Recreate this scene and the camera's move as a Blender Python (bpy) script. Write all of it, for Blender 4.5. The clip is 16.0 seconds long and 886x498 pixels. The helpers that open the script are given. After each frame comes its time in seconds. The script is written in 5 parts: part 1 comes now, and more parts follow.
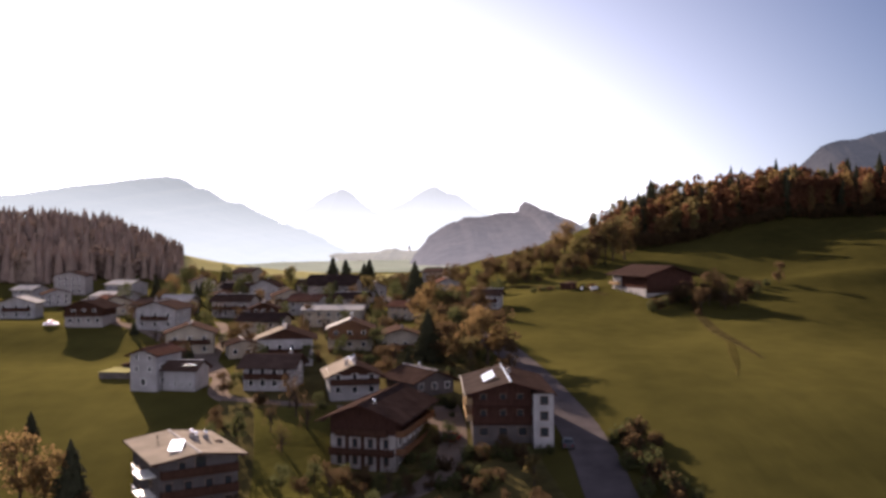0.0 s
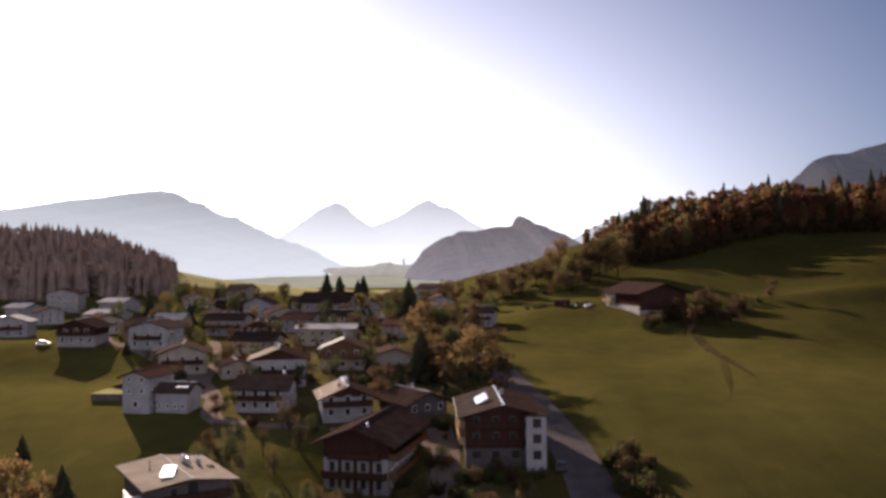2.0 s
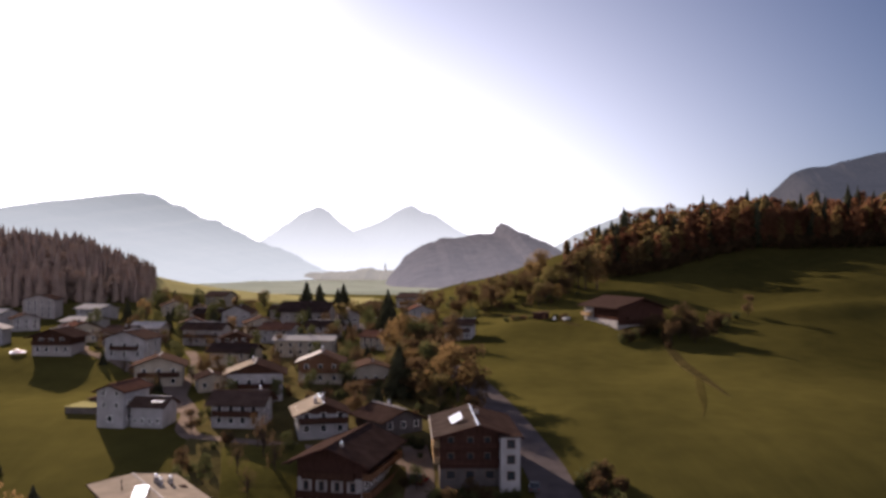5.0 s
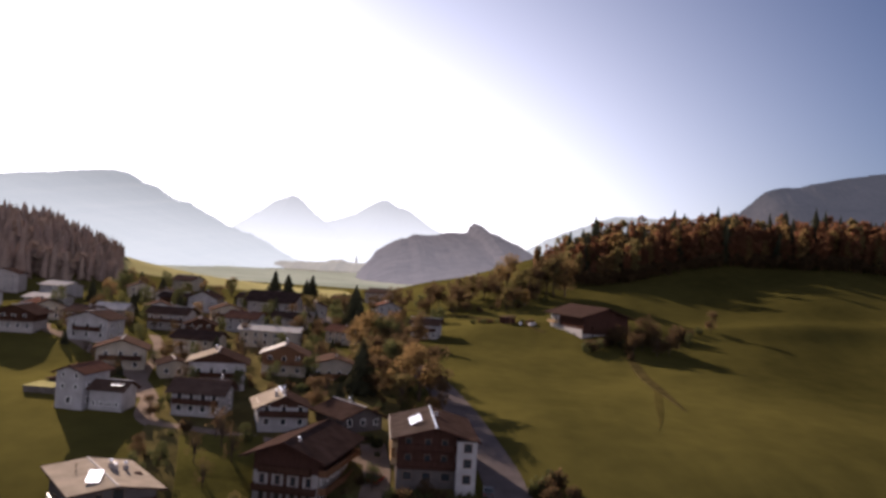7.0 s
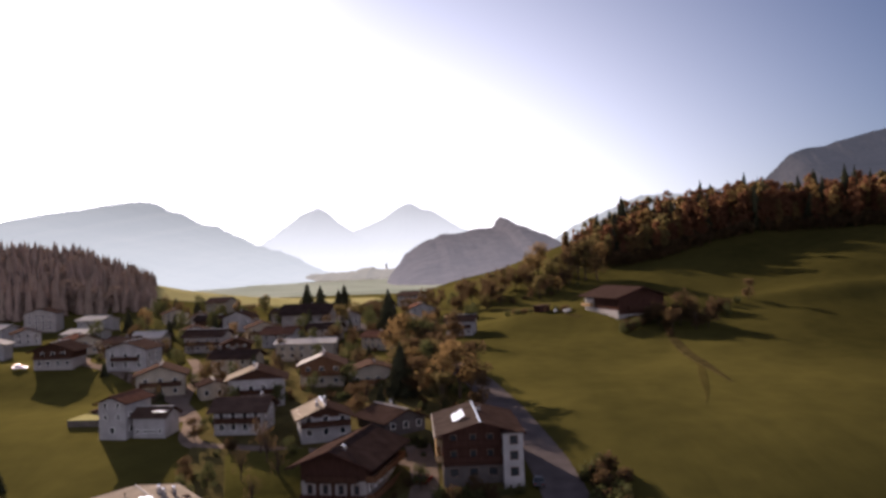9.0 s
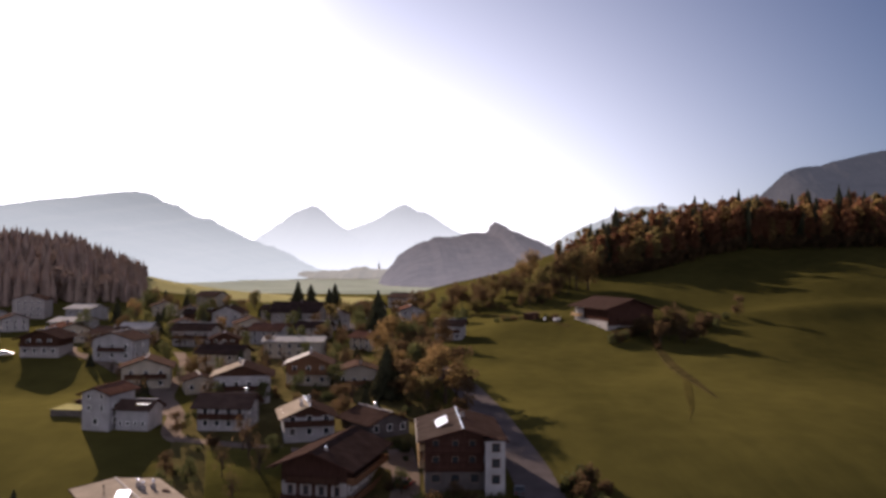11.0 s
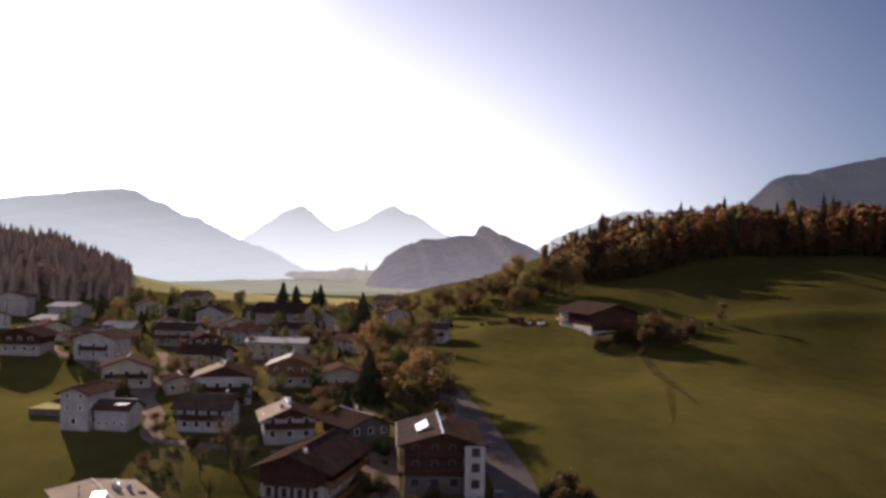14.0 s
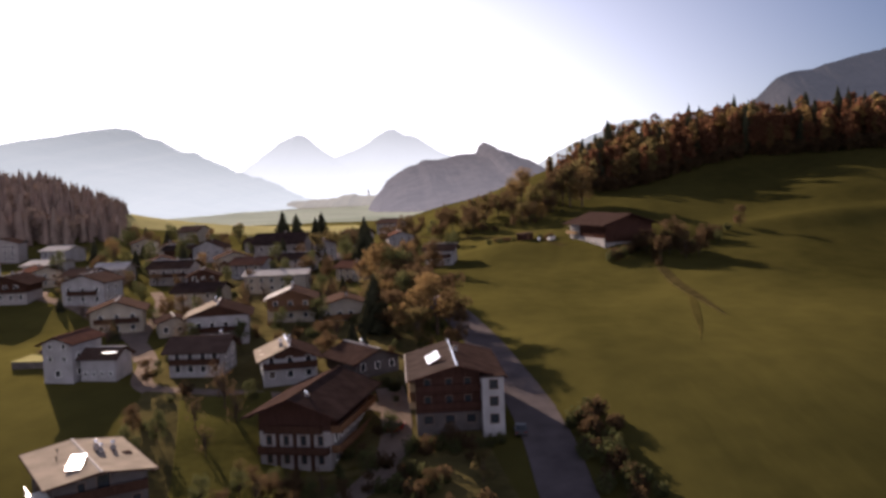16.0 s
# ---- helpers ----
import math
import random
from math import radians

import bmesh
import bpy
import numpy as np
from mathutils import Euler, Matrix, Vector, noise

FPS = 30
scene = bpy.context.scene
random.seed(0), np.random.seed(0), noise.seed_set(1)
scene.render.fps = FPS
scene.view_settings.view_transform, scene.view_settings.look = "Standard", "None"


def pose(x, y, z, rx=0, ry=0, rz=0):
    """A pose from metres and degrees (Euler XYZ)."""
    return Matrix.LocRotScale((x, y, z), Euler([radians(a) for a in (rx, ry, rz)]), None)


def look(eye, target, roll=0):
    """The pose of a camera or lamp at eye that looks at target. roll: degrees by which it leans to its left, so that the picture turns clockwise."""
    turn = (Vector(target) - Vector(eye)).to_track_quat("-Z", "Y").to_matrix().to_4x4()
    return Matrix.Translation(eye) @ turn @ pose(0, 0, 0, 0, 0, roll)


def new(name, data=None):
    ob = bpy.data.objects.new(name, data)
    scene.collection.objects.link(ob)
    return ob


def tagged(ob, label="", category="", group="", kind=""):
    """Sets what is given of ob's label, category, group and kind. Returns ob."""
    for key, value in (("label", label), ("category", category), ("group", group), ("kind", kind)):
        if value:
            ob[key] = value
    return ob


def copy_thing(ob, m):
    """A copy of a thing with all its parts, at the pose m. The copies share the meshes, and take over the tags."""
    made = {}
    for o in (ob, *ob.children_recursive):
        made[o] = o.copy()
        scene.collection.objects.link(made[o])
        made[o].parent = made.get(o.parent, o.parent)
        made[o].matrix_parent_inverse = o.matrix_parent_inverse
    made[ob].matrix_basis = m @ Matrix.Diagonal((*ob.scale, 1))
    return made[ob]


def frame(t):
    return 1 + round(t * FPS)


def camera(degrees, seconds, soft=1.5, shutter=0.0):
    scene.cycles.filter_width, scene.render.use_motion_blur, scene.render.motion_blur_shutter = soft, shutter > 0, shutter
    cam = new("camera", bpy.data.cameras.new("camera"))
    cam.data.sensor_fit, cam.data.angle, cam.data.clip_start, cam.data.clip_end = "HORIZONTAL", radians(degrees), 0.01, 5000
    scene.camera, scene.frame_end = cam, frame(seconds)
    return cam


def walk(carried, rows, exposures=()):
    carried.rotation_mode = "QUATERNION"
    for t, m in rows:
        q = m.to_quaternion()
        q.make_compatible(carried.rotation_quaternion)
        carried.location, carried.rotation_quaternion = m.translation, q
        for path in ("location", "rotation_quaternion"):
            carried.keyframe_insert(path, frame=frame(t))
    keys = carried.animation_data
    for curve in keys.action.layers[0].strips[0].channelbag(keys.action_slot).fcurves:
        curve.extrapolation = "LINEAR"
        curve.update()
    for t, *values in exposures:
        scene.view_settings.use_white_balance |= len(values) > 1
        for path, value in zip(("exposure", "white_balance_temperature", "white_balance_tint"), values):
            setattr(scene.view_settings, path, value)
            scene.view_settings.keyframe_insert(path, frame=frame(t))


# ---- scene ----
cam = camera(53.6, 16.0, soft=3.2)
PATH = [
    (0, (-1.411, 0.109, 32.594), (-1.41, 2.109, 32.595), -0.4),
    (0.5, (-1.296, 0.039, 32.937), (-1.295, 2.039, 32.942), -0.5),
    (1, (-1.288, -0.066, 33.305), (-1.284, 1.934, 33.318), -0.4),
    (1.5, (-1.233, -0.155, 33.718), (-1.227, 1.845, 33.741), -0.4),
    (2, (-1.104, -0.218, 34.104), (-1.09, 1.782, 34.136), -0.5),
    (2.5, (-0.926, -0.176, 34.534), (-0.905, 1.823, 34.574), -0.5),
    (3, (-0.788, -0.001, 35.009), (-0.761, 1.998, 35.056), -0.5),
    (3.5, (-0.641, 0.16, 35.541), (-0.61, 2.159, 35.59), -0.8),
    (4, (-0.443, 0.145, 35.964), (-0.409, 2.144, 36.01), -1.2),
    (4.2, (-0.396, 0.016, 36.028), (-0.364, 2.015, 36.074), -1.2),
    (6.5, (-0.109, -2.238, 37.685), (0.011, -0.242, 37.725), 3.8),
    (7, (0.025, -2.06, 37.662), (0.143, -0.063, 37.701), 3.8),
    (7.5, (0.371, -1.36, 37.562), (0.463, 0.637, 37.54), 1.1),
    (8, (0.484, -0.758, 37.425), (0.555, 1.24, 37.385), -0.8),
    (8.5, (0.521, -0.583, 37.171), (0.579, 1.416, 37.17), -1.8),
    (9, (0.788, -0.585, 36.91), (0.841, 1.414, 36.945), -2.2),
    (11.5, (1.341, -0.73, 37.445), (1.411, 1.268, 37.486), 0.6),
    (12, (1.531, -0.888, 37.466), (1.602, 1.111, 37.502), 0.6),
    (12.5, (1.829, -1.11, 37.386), (1.898, 0.888, 37.42), 0.6),
    (13, (2.013, -1.241, 37.408), (2.08, 0.758, 37.44), 0.6),
    (13.5, (2.011, -1.124, 37.573), (2.086, 0.875, 37.609), 0.6),
    (14, (2.096, -0.441, 37.646), (2.191, 1.556, 37.692), 1.1),
    (14.5, (2.173, 1.225, 37.712), (2.282, 3.221, 37.78), 1.6),
    (15, (2.499, 3.991, 37.785), (2.617, 5.985, 37.864), 1.8),
    (15.5, (2.85, 9.0, 37.75), (2.966, 10.996, 37.773), 1.5),
    (16, (2.85, 14.6, 36.9), (2.934, 16.594, 36.766), -2.4),
]
EXPOSURES = [
    (0, 1.98, 6500, 24), (0.5, 1.98, 6500, 24), (1.5, 1.77, 6500, 24), (2.5, 1.67, 6500, 24), (3.5, 1.65, 6500, 24), (4.2, 1.62, 6500, 24),
    (5.2, 1.62, 6500, 24), (6.5, 1.72, 6500, 24), (7.5, 1.87, 6500, 24), (8, 2.28, 6500, 24), (8.5, 2.24, 6500, 24), (9, 1.67, 6500, 24),
    (10.2, 1.58, 6500, 24), (11.5, 1.54, 6500, 24), (12.5, 1.72, 6500, 24), (13, 1.47, 6500, 24), (13.5, 1.67, 6500, 24), (14.5, 1.4, 6500, 24),
    (15, 1.22, 6500, 24), (15.5, 1.5, 6500, 24), (16, 1.74, 6500, 24),
]
walk(cam, [(t, look(eye, target, roll)) for t, eye, target, roll in PATH], EXPOSURES)

# ---- world and sun ----
SUN_AZ, SUN_EL = radians(-26), radians(18.0)     # azimuth from +y towards +x
SUN_DIR = Vector((math.sin(SUN_AZ) * math.cos(SUN_EL), math.cos(SUN_AZ) * math.cos(SUN_EL), math.sin(SUN_EL)))

world = bpy.data.worlds.new("sky")
scene.world = world
world.use_nodes = True
wn, wl = world.node_tree.nodes, world.node_tree.links
wn.clear()
sky = wn.new("ShaderNodeTexSky")
sky.sky_type = "NISHITA"
sky.sun_disc = False
sky.sun_elevation, sky.sun_rotation = SUN_EL, SUN_AZ
sky.air_density, sky.dust_density, sky.ozone_density = 1.0, 0.5, 5.0
bg = wn.new("ShaderNodeBackground")
bg.inputs["Strength"].default_value = 0.0130
wo = wn.new("ShaderNodeOutputWorld")
air = wn.new("ShaderNodeMix")
air.data_type, air.blend_type = "RGBA", "MULTIPLY"
air.inputs[0].default_value = 1.0
air.inputs[7].default_value = (0.74, 0.95, 1.20, 1)
wl.new(sky.outputs[0], air.inputs[6])
wl.new(air.outputs[2], bg.inputs[0])
# bright misty aureole round the sun, and pale haze along the horizon
coord, facing = wn.new("ShaderNodeTexCoord"), wn.new("ShaderNodeVectorMath")
facing.operation = "DOT_PRODUCT"
facing.inputs[1].default_value = SUN_DIR
wl.new(coord.outputs["Generated"], facing.inputs[0])
split = wn.new("ShaderNodeSeparateXYZ")
wl.new(coord.outputs["Generated"], split.inputs[0])


def curve(op, socket, value, flip=False):
    nd = wn.new("ShaderNodeMath")
    nd.operation = op
    if flip:
        nd.inputs[0].default_value = value
        wl.new(socket, nd.inputs[1])
    else:
        wl.new(socket, nd.inputs[0])
        nd.inputs[1].default_value = value
    return nd.outputs[0]


# misty glow: falls off with the angle from the sun and with height over the horizon
angle = curve("DIVIDE", curve("ARCCOSINE", curve("MINIMUM", facing.outputs["Value"], 0.9999), 0.0), radians(40))
height = curve("DIVIDE", curve("ARCSINE", curve("ABSOLUTE", split.outputs["Z"], 0.0), 0.0), radians(15))
squared = curve("POWER", angle, 2.0)


def plus(a, b):
    nd = wn.new("ShaderNodeMath")
    wl.new(a, nd.inputs[0])
    wl.new(b, nd.inputs[1])
    return nd.outputs[0]


falloff = plus(plus(curve("MULTIPLY", angle, 1.03), curve("MULTIPLY", squared, -2.03)), curve("ADD", curve("MULTIPLY", height, -1.57), 0.245))
close = curve("MULTIPLY", curve("POWER", curve("MULTIPLY", squared, -16.0), math.e, True), 2.0)
aureole = plus(curve("MINIMUM", curve("POWER", falloff, math.e, True), 1.3), close)
low = curve("MULTIPLY", curve("POWER", curve("SUBTRACT", curve("ABSOLUTE", split.outputs["Z"], 0.0), 1.0, True), 11.5), 0.72)
# pale haze along the horizon away from the sun
turned = wn.new("ShaderNodeMapRange")
turned.inputs["From Min"].default_value, turned.inputs["From Max"].default_value = 0.55, 0.2
wl.new(facing.outputs["Value"], turned.inputs["Value"])
both_terms = wn.new("ShaderNodeMath")
both_terms.operation = "MULTIPLY"
wl.new(low, both_terms.inputs[0])
wl.new(turned.outputs[0], both_terms.inputs[1])
glow = wn.new("ShaderNodeBackground")
glow.inputs[0].default_value = (1.0, 0.985, 0.97, 1)
wl.new(aureole, glow.inputs[1])
mist = wn.new("ShaderNodeBackground")
mist.inputs[0].default_value = (0.965, 0.957, 1.0, 1)
# frontlit haze in the sky opposite the sun
away = curve("MULTIPLY", curve("MAXIMUM", curve("SUBTRACT", facing.outputs["Value"], 0.45, True), 0.0), 0.15)
dome = wn.new("ShaderNodeMath")
wl.new(both_terms.outputs[0], dome.inputs[0])
wl.new(away, dome.inputs[1])
wl.new(dome.outputs[0], mist.inputs[1])
total = wn.new("ShaderNodeAddShader")
wl.new(bg.outputs[0], total.inputs[0])
wl.new(mist.outputs[0], total.inputs[1])
lit = wn.new("ShaderNodeAddShader")
wl.new(total.outputs[0], lit.inputs[0])
wl.new(glow.outputs[0], lit.inputs[1])
wl.new(lit.outputs[0], wo.inputs[0])

sun_data = bpy.data.lights.new("sun", "SUN")
sun_data.energy, sun_data.angle, sun_data.color = 4.5, radians(0.6), (1.0, 0.85, 0.66)
sun = new("sun", sun_data)
sun.matrix_world = look(SUN_DIR * 800, (0, 0, 0))


# ---- materials ----
def material(name, low, high, scale=1.0, rough=0.8, metal=0.0, bump=0.0, fine=8.0, detail=6.0, random_tint=0.0,
             translucent=None, emit=None, stretch=(1, 1, 1), spec=0.5, span=(0.45, 0.95)):
    """A surface whose colour wanders between two tones at two scales, with fine relief."""
    m = bpy.data.materials.new(name)
    m.use_nodes = True
    n, l = m.node_tree.nodes, m.node_tree.links
    b = n["Principled BSDF"]
    out = n["Material Output"]
    tc = n.new("ShaderNodeTexCoord")
    mp = n.new("ShaderNodeMapping")
    mp.inputs["Scale"].default_value = stretch
    l.new(tc.outputs["Object"], mp.inputs[0])
    big, small = n.new("ShaderNodeTexNoise"), n.new("ShaderNodeTexNoise")
    big.inputs["Scale"].default_value, big.inputs["Detail"].default_value = scale, detail
    small.inputs["Scale"].default_value, small.inputs["Detail"].default_value = scale * fine, 3
    for t in (big, small):
        l.new(mp.outputs[0], t.inputs["Vector"])
    add = n.new("ShaderNodeMath")
    add.operation = "MULTIPLY_ADD"
    add.inputs[1].default_value = 0.4
    l.new(small.outputs[0], add.inputs[0])
    l.new(big.outputs[0], add.inputs[2])
    ramp = n.new("ShaderNodeValToRGB")
    ramp.color_ramp.elements[0].position, ramp.color_ramp.elements[1].position = span
    ramp.color_ramp.elements[0].color, ramp.color_ramp.elements[1].color = (*low, 1), (*high, 1)
    l.new(add.outputs[0], ramp.inputs[0])
    col = ramp.outputs[0]
    if random_tint:
        info = n.new("ShaderNodeObjectInfo")
        geo = n.new("ShaderNodeNewGeometry")
        mix = n.new("ShaderNodeMath")
        mix.operation = "ADD"
        l.new(info.outputs["Random"], mix.inputs[0])
        l.new(geo.outputs["Random Per Island"], mix.inputs[1])
        rng = n.new("ShaderNodeMapRange")
        rng.inputs["From Max"].default_value = 2.0
        rng.inputs["To Min"].default_value, rng.inputs["To Max"].default_value = 1 - random_tint, 1 + random_tint
        l.new(mix.outputs[0], rng.inputs["Value"])
        hsv = n.new("ShaderNodeHueSaturation")
        l.new(rng.outputs[0], hsv.inputs["Value"])
        hue = n.new("ShaderNodeMapRange")
        hue.inputs["To Min"].default_value, hue.inputs["To Max"].default_value = 0.5 - random_tint * 0.05, 0.5 + random_tint * 0.05
        l.new(geo.outputs["Random Per Island"], hue.inputs["Value"])
        l.new(hue.outputs[0], hsv.inputs["Hue"])
        l.new(col, hsv.inputs["Color"])
        col = hsv.outputs[0]
    l.new(col, b.inputs["Base Color"])
    b.inputs["Roughness"].default_value, b.inputs["Metallic"].default_value = rough, metal
    b.inputs["Specular IOR Level"].default_value = spec
    if bump:
        bp = n.new("ShaderNodeBump")
        bp.inputs["Strength"].default_value, bp.inputs["Distance"].default_value = bump, 0.3
        l.new(add.outputs[0], bp.inputs["Height"])
        l.new(bp.outputs[0], b.inputs["Normal"])
    surf = b.outputs[0]
    if translucent:
        tr, mx = n.new("ShaderNodeBsdfTranslucent"), n.new("ShaderNodeMixShader")
        mx.inputs[0].default_value = translucent
        l.new(col, tr.inputs[0])
        l.new(surf, mx.inputs[1])
        l.new(tr.outputs[0], mx.inputs[2])
        surf = mx.outputs[0]
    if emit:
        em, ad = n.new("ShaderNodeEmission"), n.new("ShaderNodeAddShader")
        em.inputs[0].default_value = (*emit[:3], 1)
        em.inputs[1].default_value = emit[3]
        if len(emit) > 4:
            # haze glow made stronger towards the foot of the range
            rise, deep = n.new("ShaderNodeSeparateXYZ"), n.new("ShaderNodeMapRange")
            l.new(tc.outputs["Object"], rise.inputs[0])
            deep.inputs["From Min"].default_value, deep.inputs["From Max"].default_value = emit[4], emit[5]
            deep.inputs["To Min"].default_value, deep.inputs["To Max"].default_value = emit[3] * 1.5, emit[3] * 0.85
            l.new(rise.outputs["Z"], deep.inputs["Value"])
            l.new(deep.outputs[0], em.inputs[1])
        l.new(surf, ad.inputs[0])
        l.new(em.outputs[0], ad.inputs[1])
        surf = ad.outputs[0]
    l.new(surf, out.inputs[0])
    return m


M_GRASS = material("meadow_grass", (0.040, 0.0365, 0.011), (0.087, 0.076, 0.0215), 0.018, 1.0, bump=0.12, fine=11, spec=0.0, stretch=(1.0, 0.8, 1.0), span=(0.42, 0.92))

# grass darkens eastward: lens dimming towards the view's right side put into its colour
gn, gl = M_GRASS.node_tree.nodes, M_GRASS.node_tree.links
place, axis, drift, edge_dim = gn.new("ShaderNodeTexCoord"), gn.new("ShaderNodeSeparateXYZ"), gn.new("ShaderNodeTexNoise"), gn.new("ShaderNodeMapRange")
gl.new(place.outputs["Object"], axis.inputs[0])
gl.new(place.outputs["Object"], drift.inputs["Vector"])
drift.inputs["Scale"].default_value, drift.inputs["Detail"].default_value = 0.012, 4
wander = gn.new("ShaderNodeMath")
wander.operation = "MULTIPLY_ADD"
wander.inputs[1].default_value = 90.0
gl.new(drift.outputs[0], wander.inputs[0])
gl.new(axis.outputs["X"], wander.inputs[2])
edge_dim.inputs["From Min"].default_value, edge_dim.inputs["From Max"].default_value = 20.0, 190.0
edge_dim.inputs["To Min"].default_value, edge_dim.inputs["To Max"].default_value = 1.0, 0.60
gl.new(wander.outputs[0], edge_dim.inputs["Value"])
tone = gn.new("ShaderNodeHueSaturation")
gl.new(edge_dim.outputs[0], tone.inputs["Value"])
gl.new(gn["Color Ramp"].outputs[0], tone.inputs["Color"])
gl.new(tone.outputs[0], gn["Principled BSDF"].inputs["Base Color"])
# shallow furrows running down the slope
turned, furrow, swell = gn.new("ShaderNodeMapping"), gn.new("ShaderNodeTexNoise"), gn.new("ShaderNodeBump")
turned.inputs["Rotation"].default_value = (0, 0, radians(30))
turned.inputs["Scale"].default_value = (0.085, 0.018, 0.03)
furrow.inputs["Scale"].default_value, furrow.inputs["Detail"].default_value = 1.0, 4
gl.new(place.outputs["Object"], turned.inputs[0])
gl.new(turned.outputs[0], furrow.inputs["Vector"])
gl.new(furrow.outputs[0], swell.inputs["Height"])
swell.inputs["Strength"].default_value, swell.inputs["Distance"].default_value = 0.35, 2.0
gl.new(swell.outputs[0], gn["Bump"].inputs["Normal"])

M_STUCCO = material("white_stucco", (0.205, 0.194, 0.196), (0.30, 0.285, 0.288), 0.5, 0.9, bump=0.05, fine=12, spec=0.0)
M_STUCCO_WARM = material("cream_stucco", (0.23, 0.20, 0.165), (0.32, 0.28, 0.225), 0.5, 0.9, bump=0.05, fine=12, spec=0.0)
M_STUCCO_GREY = material("grey_stucco", (0.19, 0.172, 0.165), (0.28, 0.255, 0.245), 0.5, 0.9, bump=0.05, fine=12, spec=0.0)
M_PLINTH = material("dark_grey_render", (0.060, 0.052, 0.050), (0.100, 0.087, 0.084), 0.5, 0.9, bump=0.05, fine=12, spec=0.0)
M_WOOD_DARK = material("dark_stained_boards", (0.028, 0.015, 0.011), (0.066, 0.034, 0.024), 1.2, 0.75, bump=0.3, stretch=(6, 6, 0.5), spec=0.0)
M_WOOD_BLACK = material("weathered_black_boards", (0.026, 0.013, 0.010), (0.062, 0.031, 0.024), 1.2, 0.8, bump=0.3, stretch=(6, 6, 0.5), spec=0.0)
M_WOOD = material("brown_boards", (0.075, 0.038, 0.022), (0.16, 0.085, 0.048), 1.2, 0.75, bump=0.3, stretch=(6, 6, 0.5), spec=0.0)
M_ROOF_TAN = material("tan_metal_roof", (0.17, 0.145, 0.12), (0.28, 0.238, 0.195), 0.35, 0.95, bump=0.05, fine=10, spec=0.0)
M_ROOF_BROWN = material("brown_tile_roof", (0.048, 0.031, 0.025), (0.088, 0.058, 0.047), 0.5, 0.95, bump=0.3, fine=10, spec=0.0)
M_ROOF_DARK = material("dark_tile_roof", (0.023, 0.015, 0.013), (0.047, 0.031, 0.027), 0.5, 0.95, bump=0.3, fine=10, spec=0.0)
M_ROOF_SLATE = material("grey_brown_tile_roof", (0.030, 0.023, 0.021), (0.056, 0.044, 0.040), 0.5, 0.95, bump=0.3, fine=10, spec=0.0)
M_ROOF_RED = material("red_tile_roof", (0.068, 0.036, 0.027), (0.118, 0.062, 0.046), 0.5, 0.95, bump=0.3, fine=10, spec=0.0)
M_ROOF_GREY = material("pale_grey_roof", (0.30, 0.285, 0.275), (0.42, 0.40, 0.385), 0.4, 0.95, bump=0.05, fine=10, spec=0.0)
M_METAL = material("bright_sheet_metal", (0.72, 0.72, 0.74), (0.85, 0.85, 0.86), 1.0, 0.22, 1.0)
M_PANEL = material("solar_glass", (0.72, 0.74, 0.78), (0.80, 0.82, 0.85), 0.6, 0.2, 1.0)
M_GLASS = material("window_glass", (0.015, 0.018, 0.022), (0.03, 0.035, 0.04), 1.0, 0.08)
M_FRAME = material("white_window_frame", (0.6, 0.58, 0.55), (0.75, 0.73, 0.7), 2.0, 0.5)
M_FRAME_BROWN = material("brown_window_frame", (0.09, 0.05, 0.03), (0.15, 0.08, 0.05), 2.0, 0.5)
M_ASPHALT = material("asphalt", (0.066, 0.056, 0.057), (0.112, 0.096, 0.096), 0.25, 0.95, bump=0.1, fine=20, spec=0.0)
M_TRACK = material("worn_grass_track", (0.026, 0.021, 0.009), (0.056, 0.044, 0.017), 0.2, 1.0, bump=0.15, fine=14, spec=0.0)
M_TRACK_FAINT = material("trodden_grass", (0.032, 0.027, 0.009), (0.066, 0.054, 0.016), 0.06, 1.0, bump=0.12, fine=14, spec=0.0)
M_FIELD = material("pale_mown_field", (0.20, 0.185, 0.08), (0.32, 0.29, 0.14), 0.02, 1.0, bump=0.2, fine=14, spec=0.0)
M_CAR_DARK = material("dark_car_paint", (0.02, 0.022, 0.028), (0.035, 0.036, 0.042), 1.0, 0.55, 0.0)
M_CAR_WHITE = material("white_car_paint", (0.42, 0.42, 0.42), (0.50, 0.50, 0.50), 1.0, 0.5)
M_CAR_RED = material("red_car_paint", (0.16, 0.015, 0.012), (0.22, 0.02, 0.016), 1.0, 0.25)
M_TYRE = material("tyre_rubber", (0.015, 0.015, 0.015), (0.03, 0.03, 0.03), 3.0, 0.8)
M_GARDEN = material("garden_soil_and_grass", (0.045, 0.039, 0.016), (0.108, 0.088, 0.035), 0.12, 1.0, bump=0.5, fine=7, spec=0.0)
M_YARD = material("brown_yard_gravel", (0.125, 0.095, 0.078), (0.205, 0.160, 0.130), 0.3, 1.0, bump=0.2, fine=10, spec=0.0)
# pale copy of the boards: sun on the left-hand balconies painted in
M_WOOD_PALE = material("sunlit_tone_boards", (0.24, 0.16, 0.09), (0.38, 0.27, 0.16), 1.2, 0.8, bump=0.2, stretch=(6, 6, 0.5), spec=0.0)
M_BARK = material("bark", (0.035, 0.025, 0.018), (0.09, 0.065, 0.048), 3.0, 0.9, bump=0.4, stretch=(1, 1, 0.3), spec=0.0)
M_FIR = material("fir_needles", (0.024, 0.025, 0.015), (0.052, 0.051, 0.029), 0.8, 0.8, random_tint=0.3, translucent=0.2, spec=0.0)
